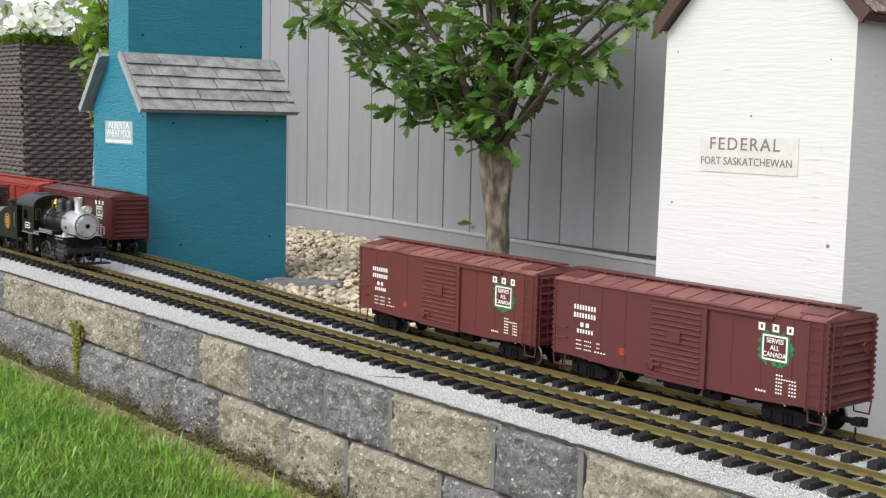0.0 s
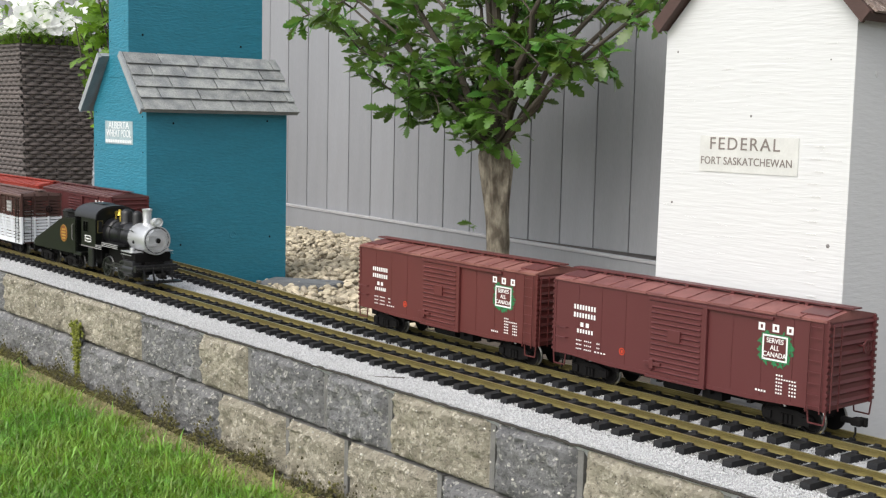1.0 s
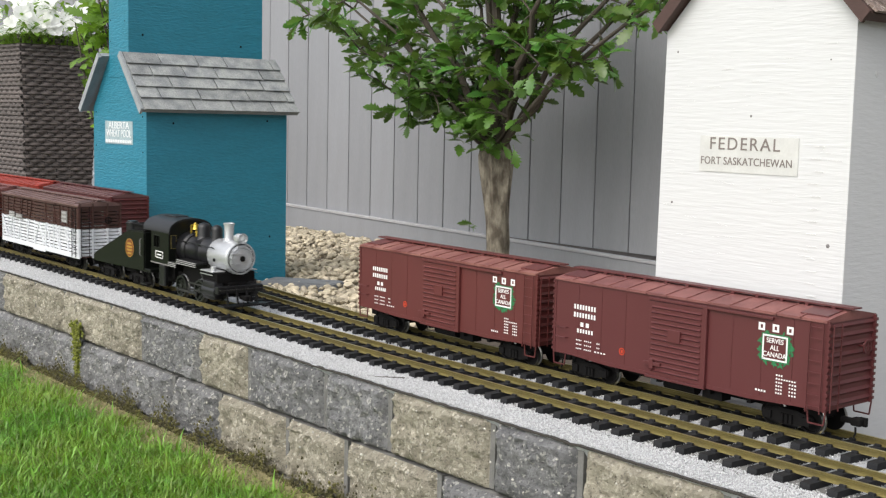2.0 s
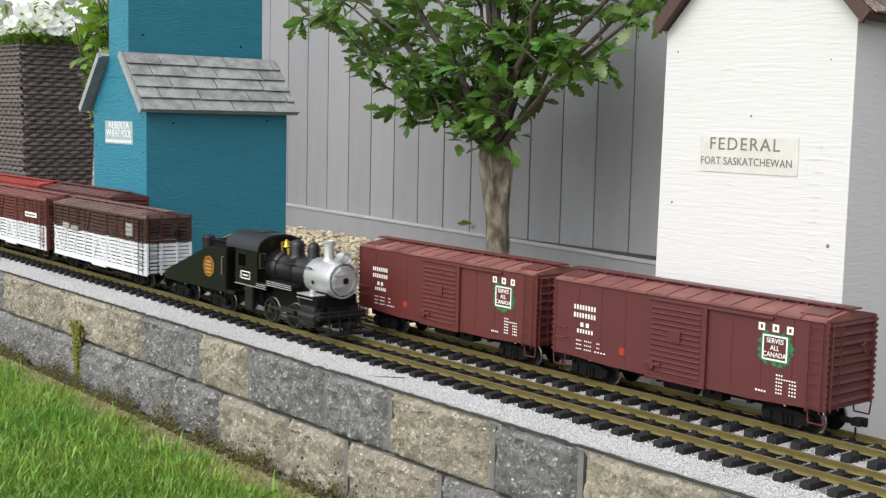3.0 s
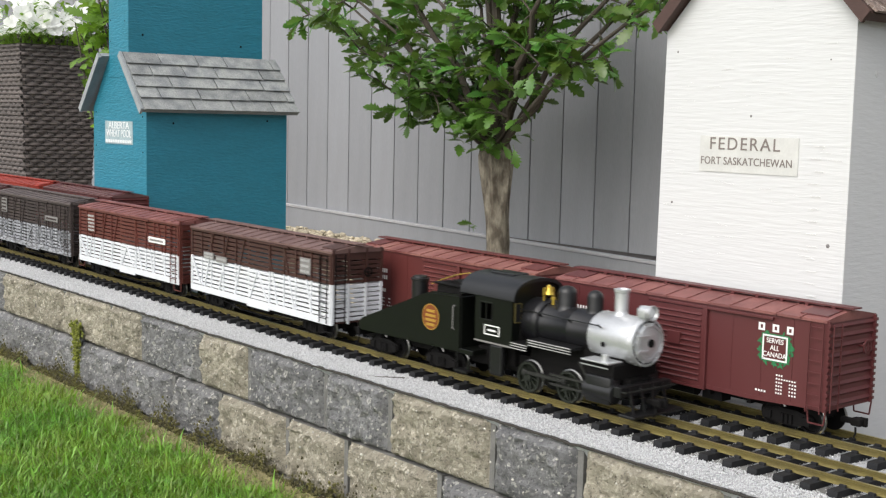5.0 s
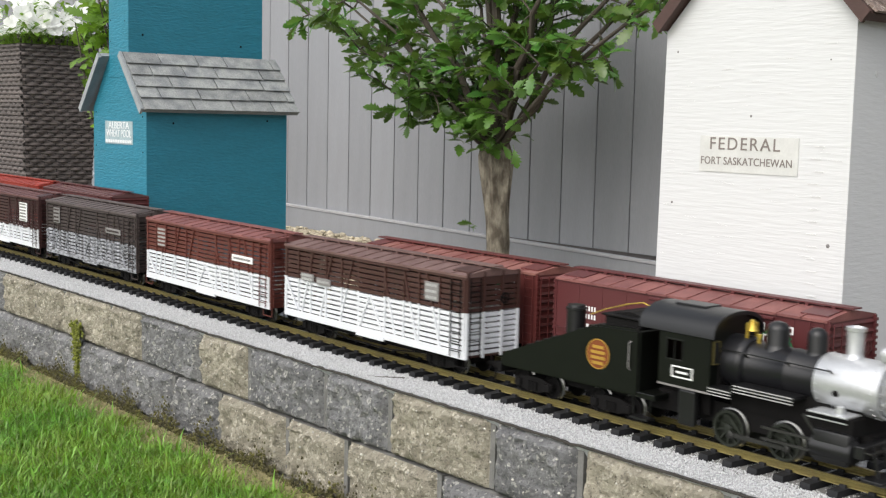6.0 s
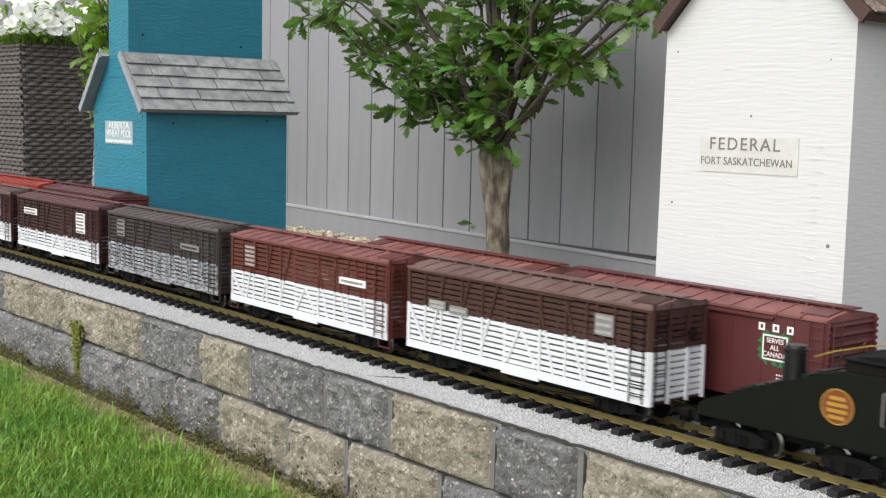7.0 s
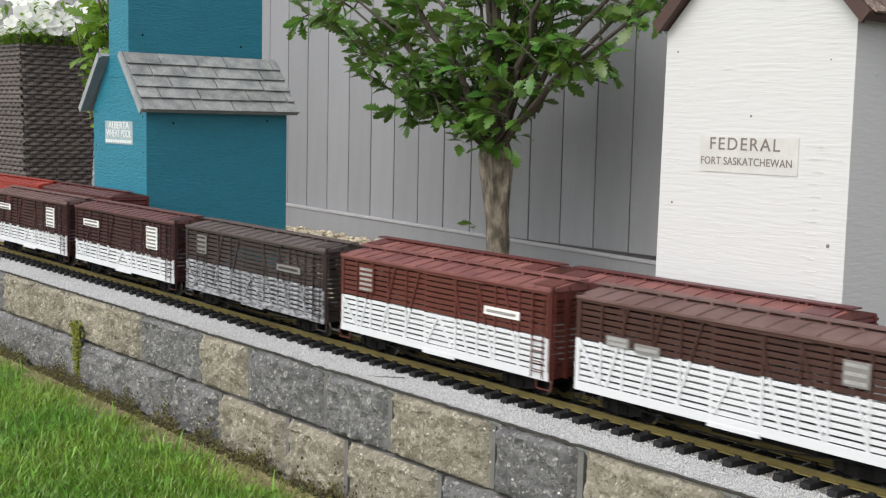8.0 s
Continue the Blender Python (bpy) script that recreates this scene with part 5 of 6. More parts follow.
        prism(bm, [(0.006 * math.cos(q) + r * 0.25 * (1 if abs(q) < 1.6 else 0.2), r * 0.8 * math.sin(q)) for q in (-1.4, -0.9, 0, 0.9, 1.4)], *sorted((y + 0.001 * f, y + 0.004 * f)))
    tube(bm, [(0, -0.022, 0), (0, 0.022, 0)], [0.003, 0.003], 10)
    olive = surface("dark olive wheel enamel", (0.0105, 0.0135, 0.0080), 0.5, var=0.25, scale=80, bump=0.05)
    drv = mesh_of("driver", bm, olive, True)
    bm = BM()
    bar(bm, (0.004, 0, 0), (DRIVER_R * 0.84, 0, 0), 0.0022)
    spoke = mesh_of("spoke", bm, olive)
    drv.materials.append(STEEL)
    for p in drv.polygons:                       # bright treads
        if math.hypot(p.center.x, p.center.z) > DRIVER_R * 0.955:
            p.material_index = 1
    for x in DRIVER_X:
        axle = piece("driver_axle", drv, None, lo, "dark green spoked driving wheels", at=pose(x, 0, DRIVER_R))
        for i in range(20):
            piece("spoke", spoke, None, axle, at=pose(0, 0.0235 * (1 if i < 10 else -1), 0, 0, 36 * i, 0))
    bm = BM()
    for s in (-1, 1):
        bar(bm, (DRIVER_X[0] - 0.004, s * 0.0295, 0), (DRIVER_X[1] + 0.004, s * 0.0295, 0), 0.0022, 0.0045)
        for x in DRIVER_X:
            lathe(bm, (x, s * 0.0285, 0), (0, s, 0), [(0, 0.0042), (0.003, 0.0042), (0.0036, 0.002)], 12)
    part("side_rod", bm, ROD, lo, "grey steel side rods", at=pose(0, 0, DRIVER_R - 0.008))
    return lo


DRIVER_X = (0.047, 0.119)


def tender():
    te = thing("tender", "very dark green slope-backed tender with a round emblem", "tender", at=pose(0, 0, 0))
    bm = BM()
    prism(bm, [(-0.308, 0.0330), (-0.070, 0.0360), (-0.070, 0.1120), (-0.074, 0.1150), (-0.135, 0.1125), (-0.152, 0.1075), (-0.300, 0.0520), (-0.308, 0.0460)], -0.0450, 0.0450)
    bmesh.ops.bevel(bm, geom=[e for e in bm.edges if abs(e.verts[0].co.y - e.verts[1].co.y) < 1e-6], offset=0.0025, segments=2, affect="EDGES")
    part("tank", bm, GREEN_BLACK, te, "very dark green slope-backed tank")
    bm = BM()
    lathe(bm, (-0.215, 0, 0.082), (0, 0, 1), [(0, 0.0125), (0.034, 0.0125), (0.0345, 0.0140), (0.037, 0.0140), (0.0375, 0.0115), (0.0405, 0.0110), (0.041, 0.004)], 22)
    part("water_hatch", bm, BLACK, te, "black round water hatch", True)
    bm = BM()
    box(bm, -0.134, -0.076, -0.036, 0.036, 0.108, 0.1245, 0.003)
    box(bm, -0.137, -0.073, -0.039, 0.039, 0.1235, 0.1262, 0.001)
    prism(bm, [(-0.128, 0.1255), (-0.080, 0.1255), (-0.082, 0.1285), (-0.100, 0.1310), (-0.122, 0.1275)], -0.030, 0.030)
    part("coal_bunker", bm, BLACK_DULL, te, "dull black coal bunker top")
    bm = BM()
    box(bm, -0.078, -0.072, -0.043, 0.043, 0.045, 0.1165)
    part("front_bulkhead", bm, BLACK_DULL, te)
    bm = BM()
    box(bm, -0.078, -0.045, -0.044, 0.044, 0.0350, 0.0420, 0.001)
    fp = part("footplate", bm, GREEN_BLACK, te, "dark green footplate")
    bm = BM()
    stirrup(bm, -0.075, -0.052, -0.044, 0.012, 0.036)
    box(bm, -0.077, -0.050, -0.050, -0.036, 0.0110, 0.0135)
    part("footstep", bm, BLACK, fp)
    for s in (-1, 1):
        bm = BM()
        lathe(bm, (-0.134, s * 0.0449, 0.0765), (0, s, 0), [(0, 0.0185), (0.0004, 0.0185)], 32)
        em = part("emblem", bm, ORANGE, te, "round orange emblem")
        bm = BM()
        lathe(bm, (-0.134, s * 0.0453, 0.0765), (0, s, 0), [(0, 0.0172), (0, 0.0185), (0.0005, 0.0185), (0.0005, 0.0172)], 32, False)
        part("emblem_ring", bm, YELLOW, em, "yellow ring")
        for k, w in enumerate((0.009, 0.0115, 0.0115, 0.009)):
            bm = BM()
            box(bm, -0.134 - w, -0.134 + w, *sorted((s * 0.0453, s * 0.0459)), 0.0850 - k * 0.0065 - 0.0018, 0.0850 - k * 0.0065 + 0.0018)
            part("emblem_bar", bm, YELLOW, em, "yellow bar")
        bm = BM()
        tube(bm, [(-0.083, s * 0.0450, 0.066), (-0.083, s * 0.0480, 0.068), (-0.083, s * 0.0480, 0.098), (-0.083, s * 0.0450, 0.100)], [0.0009] * 4, 6)
        part("grab_rail", bm, SIGN_GREY, te)
    bm = BM()
    tube(bm, [(-0.195, 0.005, 0.112), (-0.170, 0.004, 0.122), (-0.130, 0.002, 0.134), (-0.105, 0.0, 0.139), (-0.094, 0.0, 0.136), (-0.090, 0.0, 0.124)], [0.0008] * 6, 6)
    part("wire", bm, GOLD, te, "thin bent brass wire")
    for x, z in ((-0.170, 0.1005), (-0.190, 0.093), (-0.235, 0.076), (-0.250, 0.0705), (-0.265, 0.065), (-0.280, 0.0590)):
        bm = BM()
        box(bm, x - 0.004, x + 0.004, -0.020, 0.020, z - 0.002, z + 0.0035)
        part("slope_cleat", bm, BLACK, te)
    bm = BM()
    box(bm, -0.312, -0.050, -0.016, 0.016, 0.020, 0.036)
    box(bm, -0.312, -0.306, -0.044, 0.044, 0.024, 0.036)
    part("underframe", bm, BLACK_DULL, te)
    for cx in (-0.255, -0.120):
        t = piece("truck", TRUCK_FRAME, None, te, "black sprung truck frame", at=pose(cx, 0, 0))
        for a in (-0.0265, 0.0265):
            piece("wheelset", WHEELSET, None, t, "bright steel wheels on an axle", at=pose(a, 0, WHEEL_R))
    piece("coupler", COUPLER, None, te, "black knuckle coupler", at=pose(-0.308, 0, 0, 0, 0, 180))
    return te


# ---- grain elevators ----
def ply_wall_marks(parent, spots, material, y):
    for x, z, r in spots:
        bm = BM()
        lathe(bm, (x, y + 0.0006, z), (0, -1, 0), [(0, r * 0.75), (0.0008, r * 0.6), (0.0012, r * 0.2)], 9)
        part("nail_mark", bm, material, parent)


def shingle_slope(parent, x_top, z_top, x_low, z_low, y0, y1, rows, material, cols, seed, lip=0.0070):
    """Courses of tabs down a slope, each tab a piece, butts overlapping."""
    rng = random.Random(seed)
    run_x, run_z = x_low - x_top, z_low - z_top
    length = math.hypot(run_x, run_z)
    nx, nz = -run_z / length * (1 if run_x > 0 else -1), abs(run_x) / length
    tx, tz = run_x / length, run_z / length
    course = length / rows
    for r in range(rows):
        y = y0 - (0 if r % 2 == 0 else (y1 - y0) / cols / 2)
        while y < y1 - 1e-4:
            w = (y1 - y0) / cols * rng.uniform(0.70, 1.30)
            a, b = max(y, y0), min(y + w, y1)
            y += w
            if b - a < 0.006:
                continue
            s0, s1 = course * r, course * (r + 1) + 0.004 + rng.uniform(-0.001, 0.001)
            bm = BM()
            vs = []
            for s, h in ((s0, 0.001), (s1, lip)):
                for yy in (a + 0.0024, b - 0.0024):
                    for g in (h - 0.0035, h):
                        vs.append(bm.verts.new((x_top + tx * s + nx * g, yy, z_top + tz * s + nz * g)))
            for q in ((0, 1, 3, 2), (4, 6, 7, 5), (0, 4, 5, 1), (2, 3, 7, 6), (0, 2, 6, 4), (1, 5, 7, 3)):
                bm.faces.new([vs[i] for i in q])
            part("shingle", bm, material, parent)


def blue_elevator():
    e = thing("grain_elevator", "teal-painted plywood model grain elevator with shingled shoulder roofs", "model building")
    x0, x1, y0, y1, zb, ze = -1.522, -1.206, 0.205, 0.622, -0.11, 0.372
    cx = (x0 + x1) / 2
    bm = BM()
    prism(bm, [(x0, zb), (x1, zb), (x1, ze), (cx + 0.058, 0.508), (cx - 0.058, 0.508), (x0, ze)], y0, y1)
    part("house_wall", bm, BLUE, e)
    bm = BM()
    box(bm, cx - 0.058, cx + 0.058, y0 - 0.001, y1 - 0.018, 0.45, 0.86, 0.002)
    part("cupola_wall", bm, BLUE, e)
    for s in (-1, 1):
        xt, zt, xl, zl = cx + s * 0.056, 0.507, cx + s * 0.180, 0.362
        bm = BM()
        dx, dz = (xl - xt), (zl - zt)
        L = math.hypot(dx, dz)
        n = (-dz / L, abs(dx) / L)
        prism(bm, [(xt, zt), (xl, zl), (xl + n[0] * 0.010 * s, zl + n[1] * 0.010), (xt + n[0] * 0.010 * s, zt + n[1] * 0.010)], y0 - 0.022, y1 + 0.020)
        rf = part("shoulder_roof", bm, TRIM_GREY, e, "grey shingled shoulder roof")
        shingle_slope(rf, xt + n[0] * 0.011 * s, zt + n[1] * 0.011, xl + n[0] * 0.011 * s, zl + n[1] * 0.011, y0 - 0.023, y1 + 0.021, 5, SHINGLE, 4, 3 + s)
        bm = BM()
        prism(bm, [(xt, zt - 0.004), (xl, zl - 0.004), (xl + n[0] * 0.013 * s, zl + n[1] * 0.013), (xt + n[0] * 0.013 * s, zt + n[1] * 0.013)], y0 - 0.030, y0 - 0.0235)
        part("bargeboard", bm, TRIM_GREY, rf, "grey weathered bargeboard")
    bm = BM()
    box(bm, -1.447, -1.283, y0 - 0.0012, y0 + 0.001, 0.277, 0.337)
    sign = part("sign", bm, PAPER_BLUE, e, "small faded sign board")
    wording("lettering", "ALBERTA", 0.026, PALE_INK, sign, pose(-1.365, y0 - 0.0014, 0.325), stretch=1.15)
    wording("lettering", "WHEAT POOL", 0.027, PALE_INK, sign, pose(-1.365, y0 - 0.0014, 0.304), stretch=0.85)
    bm = BM()
    rng = random.Random(2)
    for k in range(11):
        xa = -1.443 + k * 0.0143
        box(bm, xa, xa + 0.0105, y0 - 0.0020, y0 - 0.0012, 0.2805, 0.2880)
    part("sign_bars", bm, PALE_INK, sign)
    # nails on the side facing the siding's far end
    for yy, zz in ((0.28, 0.335), (0.56, 0.345), (0.24, 0.56), (0.53, 0.545), (0.30, 0.02), (0.57, 0.03)):
        bm = BM()
        lathe(bm, (x1 - 0.0006 - (0.090 if zz > 0.5 else 0), yy, zz), (1, 0, 0), [(0, 0.0032), (0.001, 0.0026), (0.0014, 0.001)], 9)
        part("nail_mark", bm, BLACK_DULL, e)
    ply_wall_marks(e, [(-1.505, 0.360, 0.003), (-1.226, 0.350, 0.003), (-1.41, 0.60, 0.003), (-1.325, 0.595, 0.003), (-1.41, 0.545, 0.003), (-1.505, 0.27, 0.003), (-1.225, 0.26, 0.003)], BLACK_DULL, y0 - 0.001)
    bm = BM()
    lathe(bm, (x1 - 0.0006, 0.455, 0.040), (1, 0, 0), [(0, 0.012), (0.0014, 0.010), (0.0014, 0.0075), (0.0002, 0.006)], 18, False)
    part("knot", bm, BLUE, e)


def white_elevator():
    e = thing("grain_elevator", "white-painted plywood model grain elevator with a brown-edged roof", "model building")
    x0, x1, y0, y1, zb, ze = 0.505, 0.8105, 0.160, 0.62, -0.11, 0.492
    cx = 0.668
    bm = BM()
    prism(bm, [(x0, zb), (x1, zb), (x1, 0.5070), (cx, 0.6590), (0.5115, 0.4915)], y0, y1)
    part("wall", bm, WHITE, e)
    for s in (-1, 1):
        xl, zl, xt, zt = cx + s * 0.158, 0.4922, cx, 0.6625
        dx, dz = xl - xt, zl - zt
        L = math.hypot(dx, dz)
        n = (-dz / L, abs(dx) / L)
        bm = BM()
        prism(bm, [(xt, zt), (xl, zl), (xl + n[0] * 0.012 * s, zl + n[1] * 0.012), (xt + n[0] * 0.012 * s, zt + n[1] * 0.012)], y0 - 0.011, y1 + 0.02)
        rf = part("roof", bm, BARGE, e, "brown shingled roof slope")
        shingle_slope(rf, xt + n[0] * 0.013 * s, zt + n[1] * 0.013, xl + n[0] * 0.013 * s, zl + n[1] * 0.013, y0 - 0.013, y1 + 0.02, 6, SHINGLE_RED, 5, 7 + s)
        bm = BM()
        prism(bm, [(xt, zt - 0.003), (xl, zl - 0.003), (xl + n[0] * 0.015 * s, zl + n[1] * 0.015), (xt + n[0] * 0.015 * s, zt + n[1] * 0.015)], y0 - 0.019, y0 - 0.0125)
        part("bargeboard", bm, BARGE, rf, "dark brown bargeboard")
    bm = BM()
    box(bm, 0.5785, 0.7365, y0 - 0.0010, y0 + 0.001, 0.2985, 0.3475)
    sign = part("sign", bm, PAPER, e, "pale sign board with dark serif words")
    wording("lettering", "FEDERAL", 0.0240, INK, sign, pose(0.6515, y0 - 0.0013, 0.3365), stretch=1.03, space=1.22)
    wording("lettering", "FORT SASKATCHEWAN", 0.0148, INK, sign, pose(0.6545, y0 - 0.0013, 0.3135), stretch=0.90, space=1.05)
    rng = random.Random(12)
    bm = BM()
    for i in range(60):                         # raised grain creases in the painted face
        x, z = rng.uniform(x0 + 0.006, x1 - 0.02), rng.uniform(0.10, 0.56)
        if abs(x - 0.6575) < 0.085 and 0.29 < z < 0.356:
            continue
        if z > ze - 0.03 and abs(x - cx) > 0.135 - (z - ze) * 1.0 - 0.02:
            continue
        w = rng.uniform(0.004, 0.022)
        bar(bm, (x, y0 - 0.0002, z), (x + w, y0 - 0.0002, z + rng.uniform(-0.0012, 0.0006)), 0.0007, rng.uniform(0.0003, 0.0006))
    for i in range(14):
        x, z = 0.755 + rng.uniform(-0.006, 0.006), 0.13 + i * 0.016
        bar(bm, (x, y0 - 0.0003, z), (x + 0.014, y0 - 0.0003, z), 0.0012, 0.0012)
    tagged(part("paint_creases", bm, CREASE, e, "fine cracked grain lines"), kind="stuff")
    ply_wall_marks(e, [(0.532, 0.463, 0.0026), (0.532, 0.252, 0.0030), (0.786, 0.213, 0.0045), (0.776, 0.447, 0.0018), (0.66, 0.375, 0.003)], KNOT, y0)
    for yy, zz in ((0.235, 0.40), (0.23, 0.12), (0.29, 0.30), (0.21, 0.43)):
        bm = BM()
        lathe(bm, (x1 - 0.0006, yy, zz), (1, 0, 0), [(0, 0.0045), (0.001, 0.004), (0.0014, 0.001)], 9)
        part("nail_mark", bm, CREASE, e)


# ---- stones, planter, shrub, tree ----
def stone_mesh(seed):
    bm = BM()
    bmesh.ops.create_icosphere(bm, subdivisions=2, radius=1.0)
    for v in bm.verts:
        v.co *= 1 + 0.34 * noise.noise(v.co * 1.2 + Vector((seed * 5, 0, 0)))
        v.co.z *= 0.66
    return mesh_of("stone", bm, STONE, True)


def stones():
    bed = thing("river_stones", "rounded cream and grey river stones along the fence", "stones", kind="structure")
    rng = random.Random(21)
    kinds = [stone_mesh(i) for i in range(7)]
    n = 0
    far = []
    tries = 0
    while tries < 9500:
        tries += 1
        t = rng.random()
        x = -2.75 + 2.35 * t
        y = rng.uniform(0.30, 1.49)
        mid = 0.38 - (x + 0.75) * 0.62       # middle of the strip open to view
        if abs(y - mid) > 0.34 or y < BACK(x) + 0.085 or (-1.54 < x < -1.19 and y < 0.64):
            continue
        r = rng.uniform(0.0065, 0.0135)
        z = -0.104 + rng.uniform(0.0, 0.020) + 0.012 * noise.noise((x * 3, y * 3, 0))
        if y < BACK(x) + 0.22:
            z += 0.080 * max(0, 1 - (y - BACK(x) - 0.085) / 0.13)
        m = Matrix.LocRotScale((x, y, z), Euler((rng.uniform(-0.5, 0.5), rng.uniform(-0.5, 0.5), rng.random() * 6.28)), (r * rng.uniform(0.9, 1.35), r * rng.uniform(0.75, 1.05), r))
        if n < 300 and x > -1.95:
            n += 1
            piece("stone", rng.choice(kinds), None, bed, at=m)
        else:
            far.append((m, rng.randrange(7)))
    for i in range(5000):                        # the strip goes on along the fence and behind the buildings
        x, y = rng.uniform(-3.2, 1.9), rng.uniform(0.72, 1.48)
        if abs(y - (0.38 - (x + 0.75) * 0.62)) < 0.34 and -2.75 < x < -0.4 or (0.48 < x < 0.84 and y < 0.66) or math.hypot(x + 0.862, y - 1.10) < 0.07:
            continue
        r = rng.uniform(0.009, 0.016)
        far.append((Matrix.LocRotScale((x, y, -0.100 + rng.uniform(0.0, 0.012)), Euler((0, 0, rng.random() * 6.28)), (r * 1.2, r, r)), rng.randrange(7)))
    vs, fs = [], []
    for m, k in far:
        base = len(vs)
        me = kinds[k]
        vs += [tuple(m @ v.co) for v in me.vertices]
        fs += [tuple(base + i for i in p.vertices) for p in me.polygons]
    me = loose_mesh("stones_behind", vs, fs, STONES)
    tagged(piece("stones_behind", me, None, None, smooth=True, kind="stuff"), "smaller-looking cream river stones by the fence", "stones")
    bm = BM()
    prism(bm, [(-0.105, -0.03), (0.105, -0.03), (0.105, 0.014), (0.098, 0.018), (-0.098, 0.018), (-0.105, 0.014)], -0.045, 0.045)
    bmesh.ops.bevel(bm, geom=list(bm.edges), offset=0.003, segments=2, affect="EDGES")
    tagged(part("paver", bm, PAVER, None, at=pose(-1.085, 0.600, -0.098, 0, 0, 35)), "flat grey paver lying among the river stones", "paver")


def planter():
    p = thing("planter", "tall dark brown wicker planter", "planter")
    bm = BM()
    xr, y0, y1, xl, zt, zb = -3.485, 0.75, 1.10, -3.88, 0.660, -0.105
    vs = []
    for z, g in ((zb, -0.035), (zt, 0.0)):
        vs.append([bm.verts.new(c) for c in ((xl - g, y0 - g, z), (xr + g, y0 - g, z), (xr + g, y1 + g, z), (xl - g, y1 + g, z))])
    for i in range(4):
        bm.faces.new((vs[0][i], vs[0][(i + 1) % 4], vs[1][(i + 1) % 4], vs[1][i]))
    bm.faces.new(vs[0])
    bm.faces.new(vs[1])
    part("basket", bm, WICKER, p, "woven dark wicker basket")
    vs, fs = [], []
    for (ax, ay), (bx, by), (nx, ny) in (((xl, y0), (xr, y0), (0, -1)), ((xr, y0), (xr, y1), (1, 0))):
        rows = 42
        for k in range(rows):                    # strands passing before and behind the stakes
            f = (k + 0.5) / rows
            z, g = zb + (zt - zb) * f, -0.035 * (1 - f)
            x_a, y_a = ax + (-g if ax == xl else g), ay + (-g if ay == y0 else g)
            x_b, y_b = bx + (-g if bx == xl else g), by + (-g if by == y0 else g)
            n = max(8, round(math.hypot(x_b - x_a, y_b - y_a) / 0.0075))
            base = len(vs)
            for i in range(n + 1):
                t = i / n
                out = 0.004 + 0.0065 * math.sin(math.pi * (i / 4 + k))
                x, y = x_a + (x_b - x_a) * t, y_a + (y_b - y_a) * t
                for dz, o in ((-0.0078, -0.005), (-0.0035, 0.0016), (0.0035, 0.0016), (0.0078, -0.005)):
                    vs.append((x + nx * (out + o), y + ny * (out + o), z + dz))
            for i in range(n):
                q = base + 4 * i
                fs += [(q + d, q + d + 1, q + d + 5, q + d + 4) for d in range(3)]
    tagged(piece("weave", loose_mesh("weave", vs, fs, DRY_STRAND), None, p, "flat brown strands woven round upright stakes"), kind="stuff")
    bm = BM()
    for a, b in (((xl, y0), (xr, y0)), ((xr, y0), (xr, y1)), ((xr, y1), (xl, y1)), ((xl, y1), (xl, y0))):
        tube(bm, [(*a, zt), (*b, zt)], [0.012, 0.012], 8)
    part("rim", bm, WICKER, p, "rolled wicker rim")
    bm = BM()
    box(bm, xl + 0.01, xr - 0.01, y0 + 0.01, y1 - 0.01, zt + 0.001, zt + 0.02)
    part("potting_soil", bm, SOIL, p)
    g = blades("trailing_greens", 2600, (xl - 0.01, xr + 0.02, y0 - 0.02, y1 + 0.03), 0.060, 0.008, 1.5, SHRUB, 9, z0=zt - 0.02)
    tagged(g, "small green leaves filling the planter's top", "foliage")


LOBES = [(0.0, 0.0), (0.13, 0.06), (0.24, 0.15), (0.28, 0.08), (0.41, 0.25), (0.45, 0.14), (0.57, 0.31), (0.61, 0.17), (0.72, 0.29), (0.76, 0.15), (0.88, 0.16), (1.0, 0.0)]


def leaf_mesh(seed, material, wide=1.0, name="leaf"):
    """A toothed, lobed leaf along +x, folded at its midrib and drooping to the tip."""
    rng = random.Random(seed)
    bm = BM()
    up, mid, dn = [], [], []
    fold, droop = rng.uniform(0.10, 0.30), rng.uniform(0.10, 0.40)
    for t, w in LOBES:
        z = -droop * t * t
        mid.append(bm.verts.new((t, 0, z)))
        wa, wb = w * wide * rng.uniform(0.88, 1.10), w * wide * rng.uniform(0.88, 1.10)
        up.append(bm.verts.new((t + 0.04 * (w > 0.22), wa, z + wa * fold)))
        dn.append(bm.verts.new((t + 0.04 * (w > 0.22), -wb, z + wb * fold)))
    for i in range(len(LOBES) - 1):
        for s in (up, dn):
            vs = [mid[i], mid[i + 1], s[i + 1], s[i]]
            uniq = []
            for v in vs:
                if all((v.co - q.co).length > 1e-6 for q in uniq):
                    uniq.append(v)
            if len(uniq) > 2:
                bm.faces.new(uniq)
    bar(bm, (-0.25, 0, -0.02), (0.02, 0, 0), 0.02)
    return mesh_of(name, bm, material, True)


